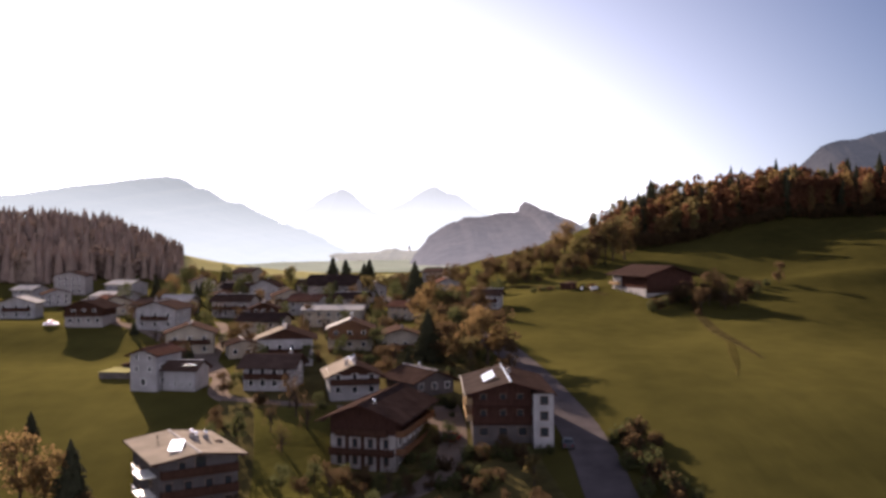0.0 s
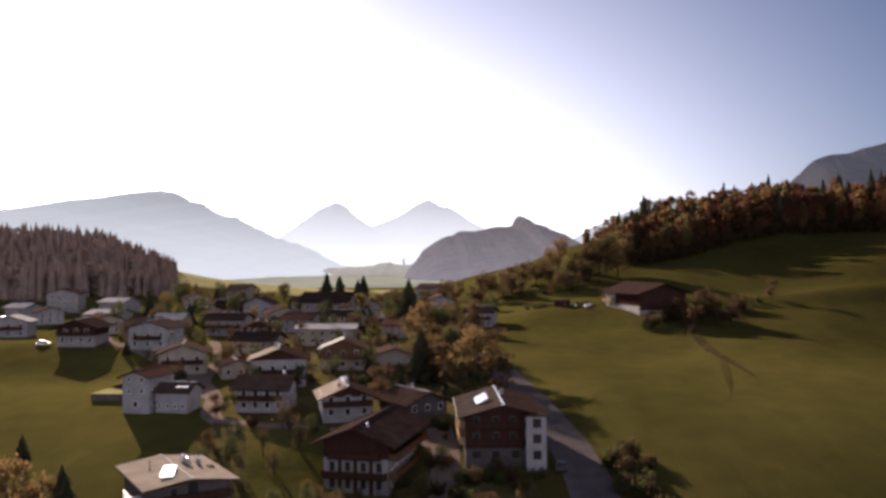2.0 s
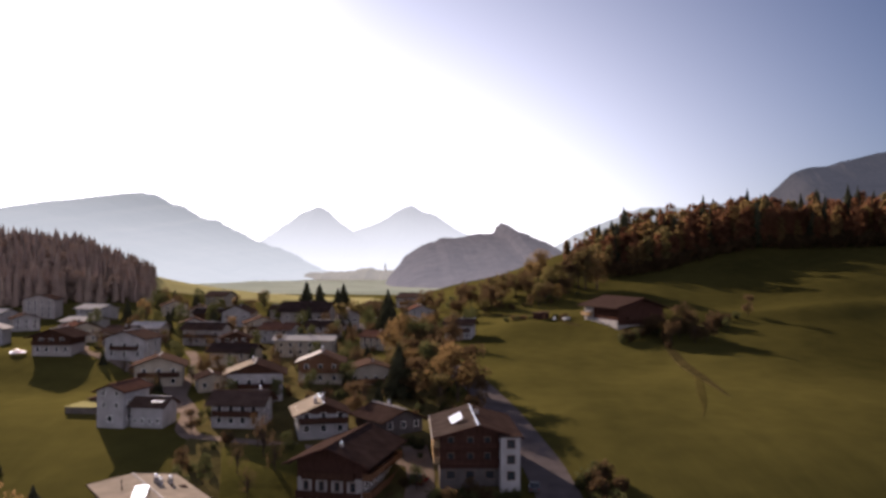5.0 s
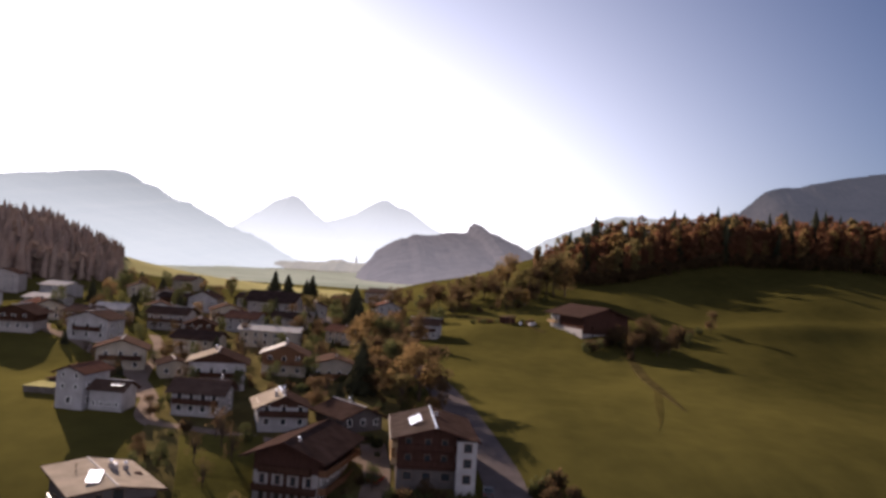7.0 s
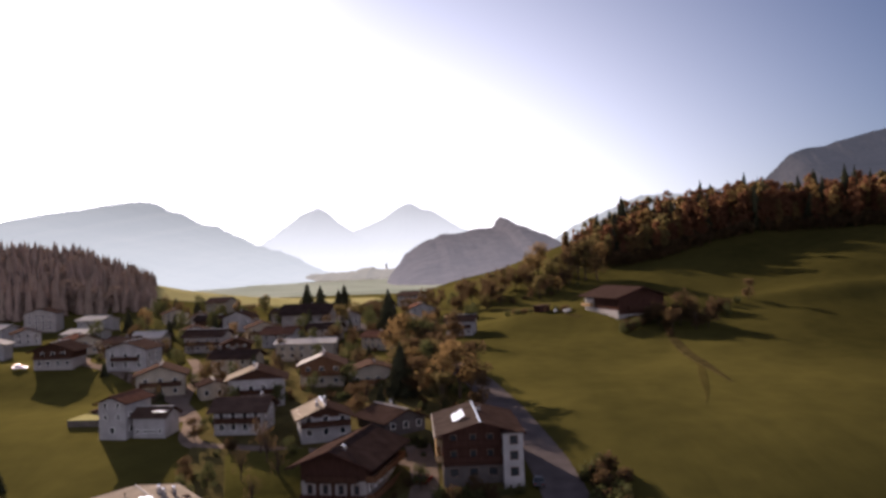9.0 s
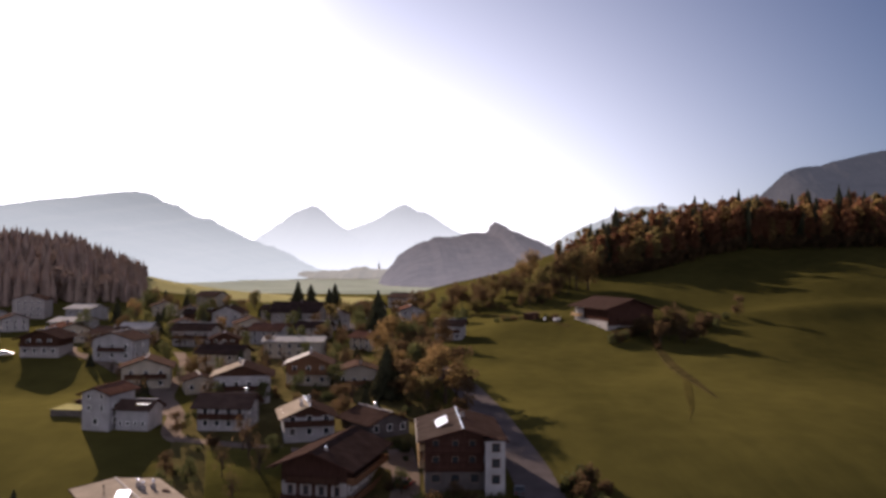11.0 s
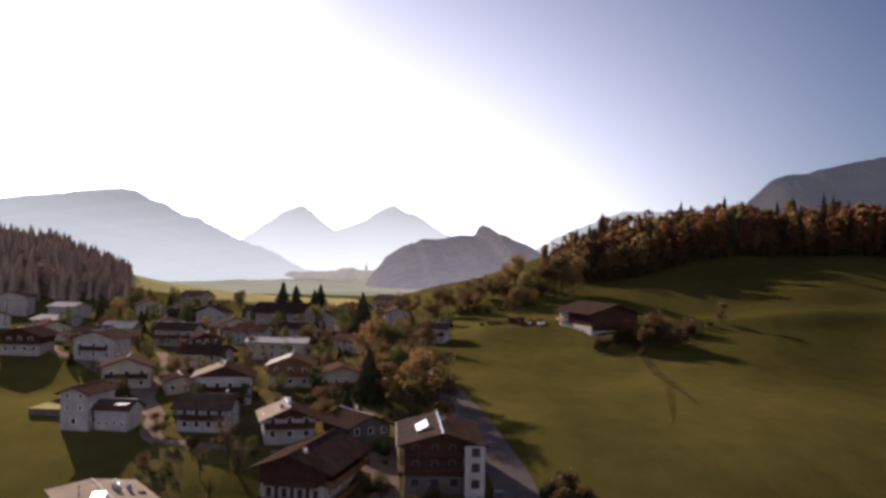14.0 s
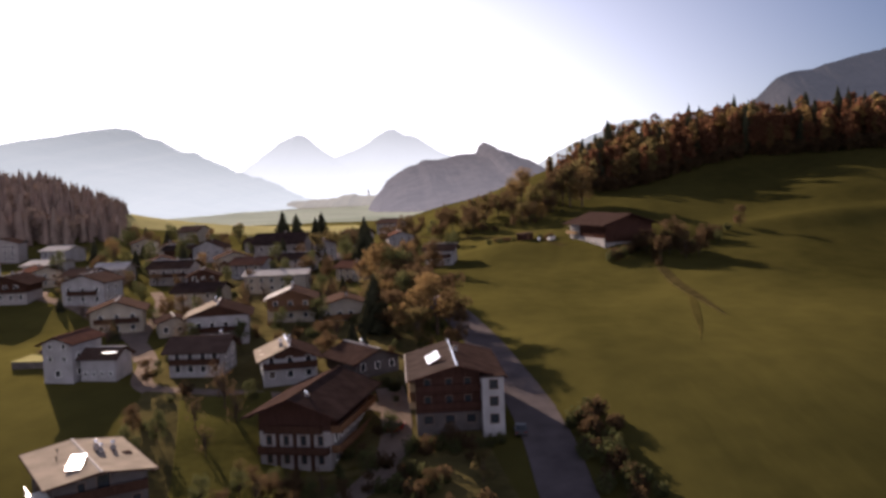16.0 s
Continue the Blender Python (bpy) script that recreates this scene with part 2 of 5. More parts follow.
# knoll foliage far paler than needles, its haze put into the base colour
M_WEST = material("haze_paled_forest_foliage", (0.175, 0.128, 0.104), (0.240, 0.176, 0.142), 0.3, 0.9, random_tint=0.15, translucent=0.1, spec=0.0)
M_ORANGE = material("orange_leaves", (0.108, 0.069, 0.031), (0.168, 0.109, 0.046), 0.25, 0.8, random_tint=0.22, translucent=0.55, spec=0.0)
M_YELLOW = material("yellow_green_leaves", (0.080, 0.062, 0.027), (0.128, 0.098, 0.042), 0.25, 0.8, random_tint=0.22, translucent=0.55, spec=0.0)
M_RUST = material("rust_brown_leaves", (0.056, 0.037, 0.021), (0.098, 0.062, 0.032), 0.25, 0.8, random_tint=0.25, translucent=0.5, spec=0.0)
M_COPPER = material("copper_beech_leaves", (0.098, 0.047, 0.027), (0.150, 0.072, 0.038), 0.10, 0.8, random_tint=0.22, translucent=0.5, spec=0.0)
M_GREEN = material("dull_green_leaves", (0.042, 0.046, 0.020), (0.085, 0.085, 0.034), 0.6, 0.7, random_tint=0.4, translucent=0.4, spec=0.0)
M_STONE = material("field_stone", (0.06, 0.052, 0.048), (0.12, 0.105, 0.095), 1.0, 0.9, bump=0.4, spec=0.0)
# haze over the far fields painted in as a pale bluish green
M_FIELD_FAR = material("haze_paled_far_field", (0.17, 0.20, 0.17), (0.27, 0.30, 0.26), 0.01, 1.0, fine=14, spec=0.0)
M_LAWN = material("lawn", (0.046, 0.043, 0.012), (0.098, 0.088, 0.024), 0.05, 1.0, bump=0.4, fine=12, spec=0.0)


# ---- mesh helpers ----
class Shape:
    """Collects corners and faces of one mesh."""

    def __init__(self):
        self.v, self.f = [], []

    def add(self, verts, faces):
        k = len(self.v)
        self.v += [tuple(p) for p in verts]
        self.f += [tuple(i + k for i in q) for q in faces]
        return self

    def box(self, x0, x1, y0, y1, z0, z1):
        return self.add([(x, y, z) for z in (z0, z1) for y in (y0, y1) for x in (x0, x1)],
                        [(0, 2, 3, 1), (4, 5, 7, 6), (0, 1, 5, 4), (2, 6, 7, 3), (0, 4, 6, 2), (1, 3, 7, 5)])

    def prism(self, outline, y0, y1):
        """An outline in x, z (counter-clockwise seen from -y), drawn out along y."""
        n = len(outline)
        verts = [(x, y0, z) for x, z in outline] + [(x, y1, z) for x, z in outline]
        faces = [tuple(range(n)), tuple(range(2 * n - 1, n - 1, -1))]
        faces += [((i + 1) % n, i, n + i, n + (i + 1) % n) for i in range(n)]
        return self.add(verts, faces)

    def tube(self, path, radii, sides=7):
        """A tapered round stem along a path."""
        rings = []
        for i, (p, r) in enumerate(zip(path, radii)):
            p = Vector(p)
            d = Vector(path[min(i + 1, len(path) - 1)]) - Vector(path[max(i - 1, 0)])
            q = d.to_track_quat("Z", "Y")
            rings.append([p + q @ Vector((r * math.cos(2 * math.pi * k / sides), r * math.sin(2 * math.pi * k / sides), 0)) for k in range(sides)])
        faces = [(i * sides + k, i * sides + (k + 1) % sides, (i + 1) * sides + (k + 1) % sides, (i + 1) * sides + k)
                 for i in range(len(path) - 1) for k in range(sides)]
        faces += [tuple(range(sides - 1, -1, -1)), tuple((len(path) - 1) * sides + k for k in range(sides))]
        return self.add([p for ring in rings for p in ring], faces)

    def data(self, name, mat, smooth=False):
        me = bpy.data.meshes.new(name)
        me.from_pydata(self.v, [], self.f)
        me.materials.append(mat)
        if smooth:
            me.polygons.foreach_set("use_smooth", [True] * len(me.polygons))
        me.update()
        return me


def part(name, shape, mat, parent=None, label="", m=None, smooth=False):
    """Links a shape (or a ready mesh) as one object under a thing or a part."""
    ob = new(name, shape.data(name, mat, smooth) if isinstance(shape, Shape) else shape)
    if parent:
        ob.parent = parent
    if m:
        ob.matrix_basis = m
    return tagged(ob, label)


def thing(name, x, y, z, heading, label, category, group="", kind=""):
    ob = new(name)
    ob.matrix_basis = pose(x, y, z, 0, 0, heading)
    return tagged(ob, label, category, group, kind)



# ---- terrain ----
VALLEY_Y = (-400, 60, 115, 143, 173, 220, 320, 500, 660, 900, 1500, 4500)
VALLEY_Z = (-6, -6, -3.5, 0.9, 4.5, 7, 10, 12.4, 14, 11, 7, 5)


def bell(u):
    return math.exp(-u * u)


def valley(y):
    """Height of the valley floor along the valley."""
    r = 12 if y < 300 else 60
    return sum(float(np.interp(y + k * r / 2, VALLEY_Y, VALLEY_Z)) for k in (-2, -1, 0, 1, 2)) / 5


def ground(x, y):
    """Height of the ground: valley floor, meadow hill to the east, wooded knoll to the west."""
    v = valley(y)
    top = 445 + 75 * (0.5 + 0.5 * math.tanh((x - 95) / 25))
    hy = y if y < top else top + 0.2 * (min(y, 620) - top) - 0.4 * max(0, y - 620)
    hx = 75 + 1.5 * (x - 75) if x < 75 else 75 + 0.45 * (min(x, 260) - 75) + 0.15 * max(0, x - 260)
    p = 14 + 0.20 * (hx - 75) + 0.16 * (hy - 325)
    p += 1.3 * math.sin(x * 0.045 + y * 0.012) * bell((x - 110) / 120) + 0.9 * math.sin(0.075 * x - 0.05 * y)
    p += 2.4 * bell((x - 74) / 26) * bell((y - 318) / 24) - 2.6 * bell((x - 58 + 0.35 * (y - 280)) / 12) * bell((y - 262) / 45)
    p += 2.2 * bell((y - 345 + 0.12 * x) / 13) * (0.5 + 0.5 * math.tanh((x - 105) / 16))
    d = (p - v) / 3.0
    rise = 3.0 * (math.log1p(math.exp(-abs(d))) + max(d, 0.0))
    knoll = 30 * bell((x + 270) / 120) * bell((y - 580) / 110)
    bank = (2.4 * bell((y - 268) / 24) - 2.6 * bell((y - 222) / 20)) * (0.5 - 0.5 * math.tanh((x + 78) / 10))
    dip = -2.7 * bell((x + 12) / 15) * bell((y - 138) / 14)
    kerb = float(np.interp(y, (60, 105, 127, 147, 170, 193, 220, 245), (40, 30.5, 25, 21.6, 19.4, 18, 14.5, 10)))
    verge = 1.0 * (1 + math.tanh((x - kerb - 9) / 4)) * bell((y - 150) / 60)
    shoulder = 4.6 * bell((x - 44) / 20) * bell((y - 348) / 32)
    shoulder += 0.13 * math.sin(0.33 * (0.8 * x - 0.4 * y) + 1.4 * math.sin(0.035 * y)) * bell((x - 75) / 50) * bell((y - 265) / 65)
    far = 5 * bell((x + 60) / 260) * bell((y - 1750) / 300)
    return v + rise + knoll + bank + dip + verge + shoulder + far + 0.25 * math.sin(x * 0.11) * math.sin(y * 0.09)

# ---- ground ----
def spaced(a, b, near, step, growth, centre):
    """Coordinates from a to b, close together round a centre and wider away from it."""
    up, x, s = [], centre, step
    while x < b:
        up.append(x)
        s = step if abs(x - centre) < near else s * growth
        x += s
    down, x, s = [], centre - step, step
    while x > a:
        down.append(x)
        s = step if abs(x - centre) < near else s * growth
        x -= s
    return [a] + down[::-1] + up + [b]


gx, gy = spaced(-4000, 4000, 210, 4, 1.12, 0), spaced(-600, 4700, 230, 4, 1.10, 260)
g = Shape()
nx = len(gx)
g.v = [(x, y, ground(x, y)) for y in gy for x in gx]
g.f = [(j * nx + i, j * nx + i + 1, (j + 1) * nx + i + 1, (j + 1) * nx + i) for j in range(len(gy) - 1) for i in range(nx - 1)]
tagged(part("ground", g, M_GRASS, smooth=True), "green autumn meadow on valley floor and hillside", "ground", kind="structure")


def strip(name, line, width, mat, label, category, lift=0.06, kind="structure", edge=0.47, taper=False):
    """A paved strip draped over the ground along a line of (x, y)."""
    pts = []
    for (x0, y0), (x1, y1) in zip(line, line[1:]):
        n = max(2, int(math.hypot(x1 - x0, y1 - y0) / 2.5))
        pts += [(x0 + (x1 - x0) * k / n, y0 + (y1 - y0) * k / n) for k in range(n)]
    pts.append(line[-1])
    for _ in range(4):
        pts = [pts[0]] + [tuple((a[i] + 2 * b[i] + c[i]) / 4 for i in (0, 1)) for a, b, c in zip(pts, pts[1:], pts[2:])] + [pts[-1]]
    s = Shape()
    across = (-0.5, -edge, -0.24, 0, 0.24, edge, 0.5) if width < 20 else [c / 24 - 0.5 for c in range(25)]
    cols = len(across)
    for i, (x, y) in enumerate(pts):
        a, b = pts[max(i - 1, 0)], pts[min(i + 1, len(pts) - 1)]
        dx, dy = b[0] - a[0], b[1] - a[1]
        k = math.hypot(dx, dy) or 1
        for c in range(cols):
            o = across[c] * width * (min(1, (len(pts) - i) / 12, 0.4 + i / 12) if taper else 1)
            px, py = x + dy / k * o, y - dx / k * o
            s.v.append((px, py, ground(px, py) + lift - (lift + 0.12 if c in (0, cols - 1) else 0)))
    s.f = [(i * cols + c, i * cols + c + 1, (i + 1) * cols + c + 1, (i + 1) * cols + c) for i in range(len(pts) - 1) for c in range(cols - 1)]
    return tagged(part(name, s, mat, smooth=width >= 20), label, category, kind=kind)


strip("garden_ground", [(-10, 118), (-15, 150), (-22, 200), (-36, 260), (-58, 340), (-75, 430)], 56, M_GARDEN, "brownish garden ground between the houses", "ground", 0.05)
strip("lawn", [(-21, 122), (-23, 135), (-26, 150), (-29, 164)], 16, M_LAWN, "mown lawn beside the large house", "lawn", 0.10)
strip("side_lawn", [(-80, 262), (-72, 266), (-64, 268)], 11, M_LAWN, "small sunlit lawn between houses", "lawn", 0.10)
strip("road", [(25, 60), (22.5, 105), (22.0, 123), (22.4, 137), (21.8, 150), (19.6, 170), (18, 193), (14.5, 220), (10, 245), (4, 280), (-8, 330), (-30, 400), (-60, 520)],
      7.8, M_ASPHALT, "grey asphalt village road winding along the meadow", "road")
strip("lane", [(-42.5, 168.6), (-45.5, 171), (-47.2, 177), (-49, 190), (-56, 206), (-72, 236), (-88, 256), (-103, 270), (-114, 300)],
      4.0, M_YARD, "brown gravel lane between the houses", "lane", 0.16)
strip("side_lane", [(-50.5, 190), (-56, 205), (-59, 220), (-61, 240), (-66, 262), (-74, 285)], 3.6, M_YARD, "brown gravel lane climbing between houses", "lane", 0.12)
strip("footpath", [(-43.5, 169.6), (-36, 167), (-22, 164), (-8, 160), (0, 154)], 3.0, M_YARD, "brown gravel lane crossing between gardens", "lane", 0.08)

strip("yard", [(-1, 164), (0.3, 152), (0.2, 143), (-2, 134), (-6, 127), (-12, 121)], 5.0, M_YARD, "brown gravel yard between two houses", "yard", 0.1)
strip("worn_track", [(83.5, 297), (82, 290), (80.4, 272.5), (77.6, 253.5), (75, 231.5), (73.6, 216.5), (72.6, 203)], 3.6, M_TRACK, "worn earth track down the meadow", "track", 0.14, edge=0.40, taper=True)
strip("faint_track", [(79.4, 264), (75.4, 235.5), (68, 210), (63.2, 192.5), (58.5, 179)], 3.0, M_TRACK_FAINT, "faint trodden line down the meadow", "track", 0.06, edge=0.30, taper=True)
strip("farm_drive", [(60, 328), (55, 345), (46, 372), (30, 405), (12, 440), (-10, 475)], 2.6, M_TRACK, "narrow farm drive along the slope", "track", 0.1)

strip("pale_field", [(-330, 590), (-160, 585), (-90, 590), (-25, 600)], 110, M_FIELD, "pale yellow-green mown field beyond the village", "field", 0.3)
strip("pale_field_far", [(-700, 1250), (-400, 1250), (-100, 1250), (90, 1250)], 900, M_FIELD_FAR, "far valley fields, haze painted into their pale colour", "field", 2.0)

# ---- far mountains ----
def ridge_line(name, line, dist, foot, depth, mat, label, seed, rough, ragged=0.0):
    """A mountain range: a crest above the valley with a slope falling towards it."""
    rnd = random.Random(seed)
    s = Shape()
    xs = np.linspace(line[0][0], line[-1][0], 260)
    zs = np.interp(xs, [p[0] for p in line], [p[1] for p in line])
    rows = 26
    for j in range(rows):
        k = j / (rows - 1)
        for x, z in zip(xs, zs):
            y = dist - depth * (1 - k)
            n = noise.fractal(Vector((x / 180, y / 180, seed * 7.7)), 0.9, 2.1, 5) * rough * math.sin(math.pi * k ** 0.8) * (1 - k ** 5)
            crest = noise.fractal(Vector((x / 45, seed * 3.1, 0)), 0.9, 2.0, 4) * (rough * 0.10 + ragged) + rnd.uniform(0, 0.05) * min(rough, 40)
            s.v.append((x, y + n * 2, foot + (z + crest - foot) * k ** 0.85 + n * min(1, k * 3) - 25 * (1 - k) ** 3))
    m = len(xs)
    s.f = [(j * m + i, j * m + i + 1, (j + 1) * m + i + 1, (j + 1) * m + i) for j in range(rows - 1) for i in range(m - 1)]
    return tagged(part(name, s, mat, smooth=False), label, "mountain", kind="structure")


def far_line(pts, d):
    return [((px - 784) / 1550 * d, 32.6 + (441 - py) / 1550 * d) for px, py in pts]


# air haze over the ranges put in as emission from their materials
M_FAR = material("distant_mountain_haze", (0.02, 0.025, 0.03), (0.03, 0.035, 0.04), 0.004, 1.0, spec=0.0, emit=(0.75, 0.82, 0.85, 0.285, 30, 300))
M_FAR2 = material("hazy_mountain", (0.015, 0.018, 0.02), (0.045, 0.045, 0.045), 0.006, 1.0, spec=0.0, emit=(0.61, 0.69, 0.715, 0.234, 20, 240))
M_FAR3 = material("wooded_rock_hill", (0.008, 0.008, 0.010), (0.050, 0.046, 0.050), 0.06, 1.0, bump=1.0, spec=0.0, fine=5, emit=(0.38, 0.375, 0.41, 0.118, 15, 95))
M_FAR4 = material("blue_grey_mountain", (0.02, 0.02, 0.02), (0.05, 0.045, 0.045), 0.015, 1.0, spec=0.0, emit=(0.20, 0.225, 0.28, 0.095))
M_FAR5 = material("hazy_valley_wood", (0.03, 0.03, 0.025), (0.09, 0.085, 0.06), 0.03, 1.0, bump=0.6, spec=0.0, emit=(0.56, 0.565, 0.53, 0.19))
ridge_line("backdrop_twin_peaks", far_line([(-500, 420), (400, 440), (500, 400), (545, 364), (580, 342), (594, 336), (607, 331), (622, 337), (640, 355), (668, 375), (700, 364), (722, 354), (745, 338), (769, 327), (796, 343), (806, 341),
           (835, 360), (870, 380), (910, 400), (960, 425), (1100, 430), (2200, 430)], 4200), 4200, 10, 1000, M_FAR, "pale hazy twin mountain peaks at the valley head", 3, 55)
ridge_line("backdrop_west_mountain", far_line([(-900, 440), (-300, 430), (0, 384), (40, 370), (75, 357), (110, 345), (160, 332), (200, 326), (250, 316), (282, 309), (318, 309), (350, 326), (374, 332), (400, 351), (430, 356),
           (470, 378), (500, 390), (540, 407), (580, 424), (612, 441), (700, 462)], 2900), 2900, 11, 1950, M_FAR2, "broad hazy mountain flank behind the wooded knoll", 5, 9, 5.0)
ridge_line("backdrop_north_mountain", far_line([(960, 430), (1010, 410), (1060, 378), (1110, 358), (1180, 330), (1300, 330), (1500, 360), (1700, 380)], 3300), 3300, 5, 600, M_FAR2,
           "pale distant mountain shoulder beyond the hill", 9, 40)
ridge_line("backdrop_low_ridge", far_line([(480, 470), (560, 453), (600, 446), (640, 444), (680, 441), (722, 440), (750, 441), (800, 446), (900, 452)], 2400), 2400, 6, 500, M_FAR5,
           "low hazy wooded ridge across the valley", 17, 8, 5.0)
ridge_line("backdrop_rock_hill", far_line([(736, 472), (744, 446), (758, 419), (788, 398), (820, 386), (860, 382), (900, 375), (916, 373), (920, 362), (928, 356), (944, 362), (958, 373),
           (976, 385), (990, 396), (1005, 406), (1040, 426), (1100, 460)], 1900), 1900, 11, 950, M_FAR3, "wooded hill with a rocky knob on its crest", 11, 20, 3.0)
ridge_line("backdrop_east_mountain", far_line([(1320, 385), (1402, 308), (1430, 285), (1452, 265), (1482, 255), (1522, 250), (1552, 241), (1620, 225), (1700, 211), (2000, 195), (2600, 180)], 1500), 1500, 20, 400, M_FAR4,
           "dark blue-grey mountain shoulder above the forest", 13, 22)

# ---- houses ----
_window = {}


def window_mesh(w, h, brown=False):
    """Frame with a middle bar, and its glass, both facing -y; shared between alike windows."""
    key = (w, h, brown)
    if key not in _window:
        t, d = 0.07, 0.10
        fr = Shape()
        rects = [(w / 2, 0, h, -d), (w / 2 - t, t, h - t, -d), (w / 2 - t, t, h - t, 0.02), (w / 2, 0, h, 0.02)]
        verts = [p for hw, z0, z1, y in rects for p in ((-hw, y, z0), (hw, y, z0), (hw, y, z1), (-hw, y, z1))]
        fr.add(verts, [(r * 4 + k, r * 4 + (k + 1) % 4, (r + 1) % 4 * 4 + (k + 1) % 4, (r + 1) % 4 * 4 + k) for r in range(4) for k in range(4)])
        gl = Shape().box(-w / 2 + t, w / 2 - t, -0.045, -0.02, t, h - t)
        _window[key] = (fr.data("window", M_FRAME_BROWN if brown else M_FRAME), gl.data("pane", M_GLASS))
    return _window[key]


SIDE_TURN = {"front": 0, "right": 90, "back": 180, "left": 270}


def side_pose(side, w, l, along, z):
    """The pose on an outer wall face, where -y points outwards."""
    if side in ("front", "back"):
        off = l / 2
    else:
        off = w / 2
    return pose(0, 0, 0, 0, 0, SIDE_TURN[side]) @ pose(along, -off, z)


def add_window(house, side, w, l, along, z, ww=1.1, wh=1.3, brown=False, shutters=None):
    fr, gl = window_mesh(ww, wh, brown)
    m = side_pose(side, w, l, along, z)
    win = part("window", fr, None, house, m=m)
    part("pane", gl, None, win)
    if shutters:
        for s in (-1, 1):
            a = s * (ww / 2 + 0.28)
            part("shutter", Shape().box(a - 0.25, a + 0.25, -0.07, 0, 0, wh), shutters, win)
    return win


def add_balcony(house, side, w, l, along, z, length, mat=None, deep=1.3, flowers=False, open_rail=False):
    """Floor slab, boarded rail with posts and hand rail."""
    mat = mat or M_WOOD_DARK
    m = side_pose(side, w, l, along, z)
    bal = part("balcony", Shape().box(-length / 2, length / 2, -deep, 0, -0.18, 0), mat, house, m=m)
    # boards side by side with shallow grooves, in one run round three sides
    n = max(4, int(length / 0.32))
    outer, inner = [], []
    for p0, p1, k in (((-length / 2, 0), (-length / 2, -deep), 4), ((-length / 2, -deep), (length / 2, -deep), n), ((length / 2, -deep), (length / 2, 0), 4)):
        ux, uy = (p1[0] - p0[0]) / k, (p1[1] - p0[1]) / k
        step = math.hypot(ux, uy)
        nx_, ny_ = -uy / step, ux / step
        for b in range(k):
            for f, off in ((0.0, 0.02), (0.06, 0.0), (0.94, 0.0), (1.0, 0.02)):
                outer.append((p0[0] + ux * (b + f) + nx_ * off, p0[1] + uy * (b + f) + ny_ * off))
                inner.append((p0[0] + ux * (b + f) + nx_ * 0.05, p0[1] + uy * (b + f) + ny_ * 0.05))
    q = len(outer)
    rail = Shape()
    rail.v = [(x, y, z) for z in (0.06, 0.92) for x, y in outer + inner]
    for b in range(q - 1):
        rail.f += [(b, b + 1, 2 * q + b + 1, 2 * q + b), (q + b + 1, q + b, 3 * q + b, 3 * q + b + 1), (2 * q + b, 2 * q + b + 1, 3 * q + b + 1, 3 * q + b), (b + 1, b, q + b, q + b + 1)]
    if open_rail:
        rail = Shape().box(-length / 2 + 0.1, length / 2 - 0.1, -deep + 0.02, -deep + 0.05, 0.45, 0.52)
    part("railing", rail, mat, bal)
    part("hand_rail", Shape().box(-length / 2 - 0.03, length / 2 + 0.03, -deep - 0.05, -deep + 0.07, 0.92, 1.0), mat, bal)
    for s in (-1, 1):
        a = s * (length / 2 - 0.08)
        part("post", Shape().box(a - 0.06, a + 0.06, -deep + 0.02, -deep + 0.14, 0.0, 0.92), mat, bal)
    if flowers:
        box = Shape()
        rnd = random.Random(int(length * 100))
        for k in range(int(length * 5)):
            a, zz = rnd.uniform(-length / 2, length / 2), rnd.uniform(0.7, 1.02)
            r = rnd.uniform(0.07, 0.14)
            box.box(a - r, a + r, -deep - 0.2, -deep - 0.06, zz - r, zz + r * 0.6)
        part("flower_box", box, M_RUST, bal, "window box with reddish plants")
    return bal


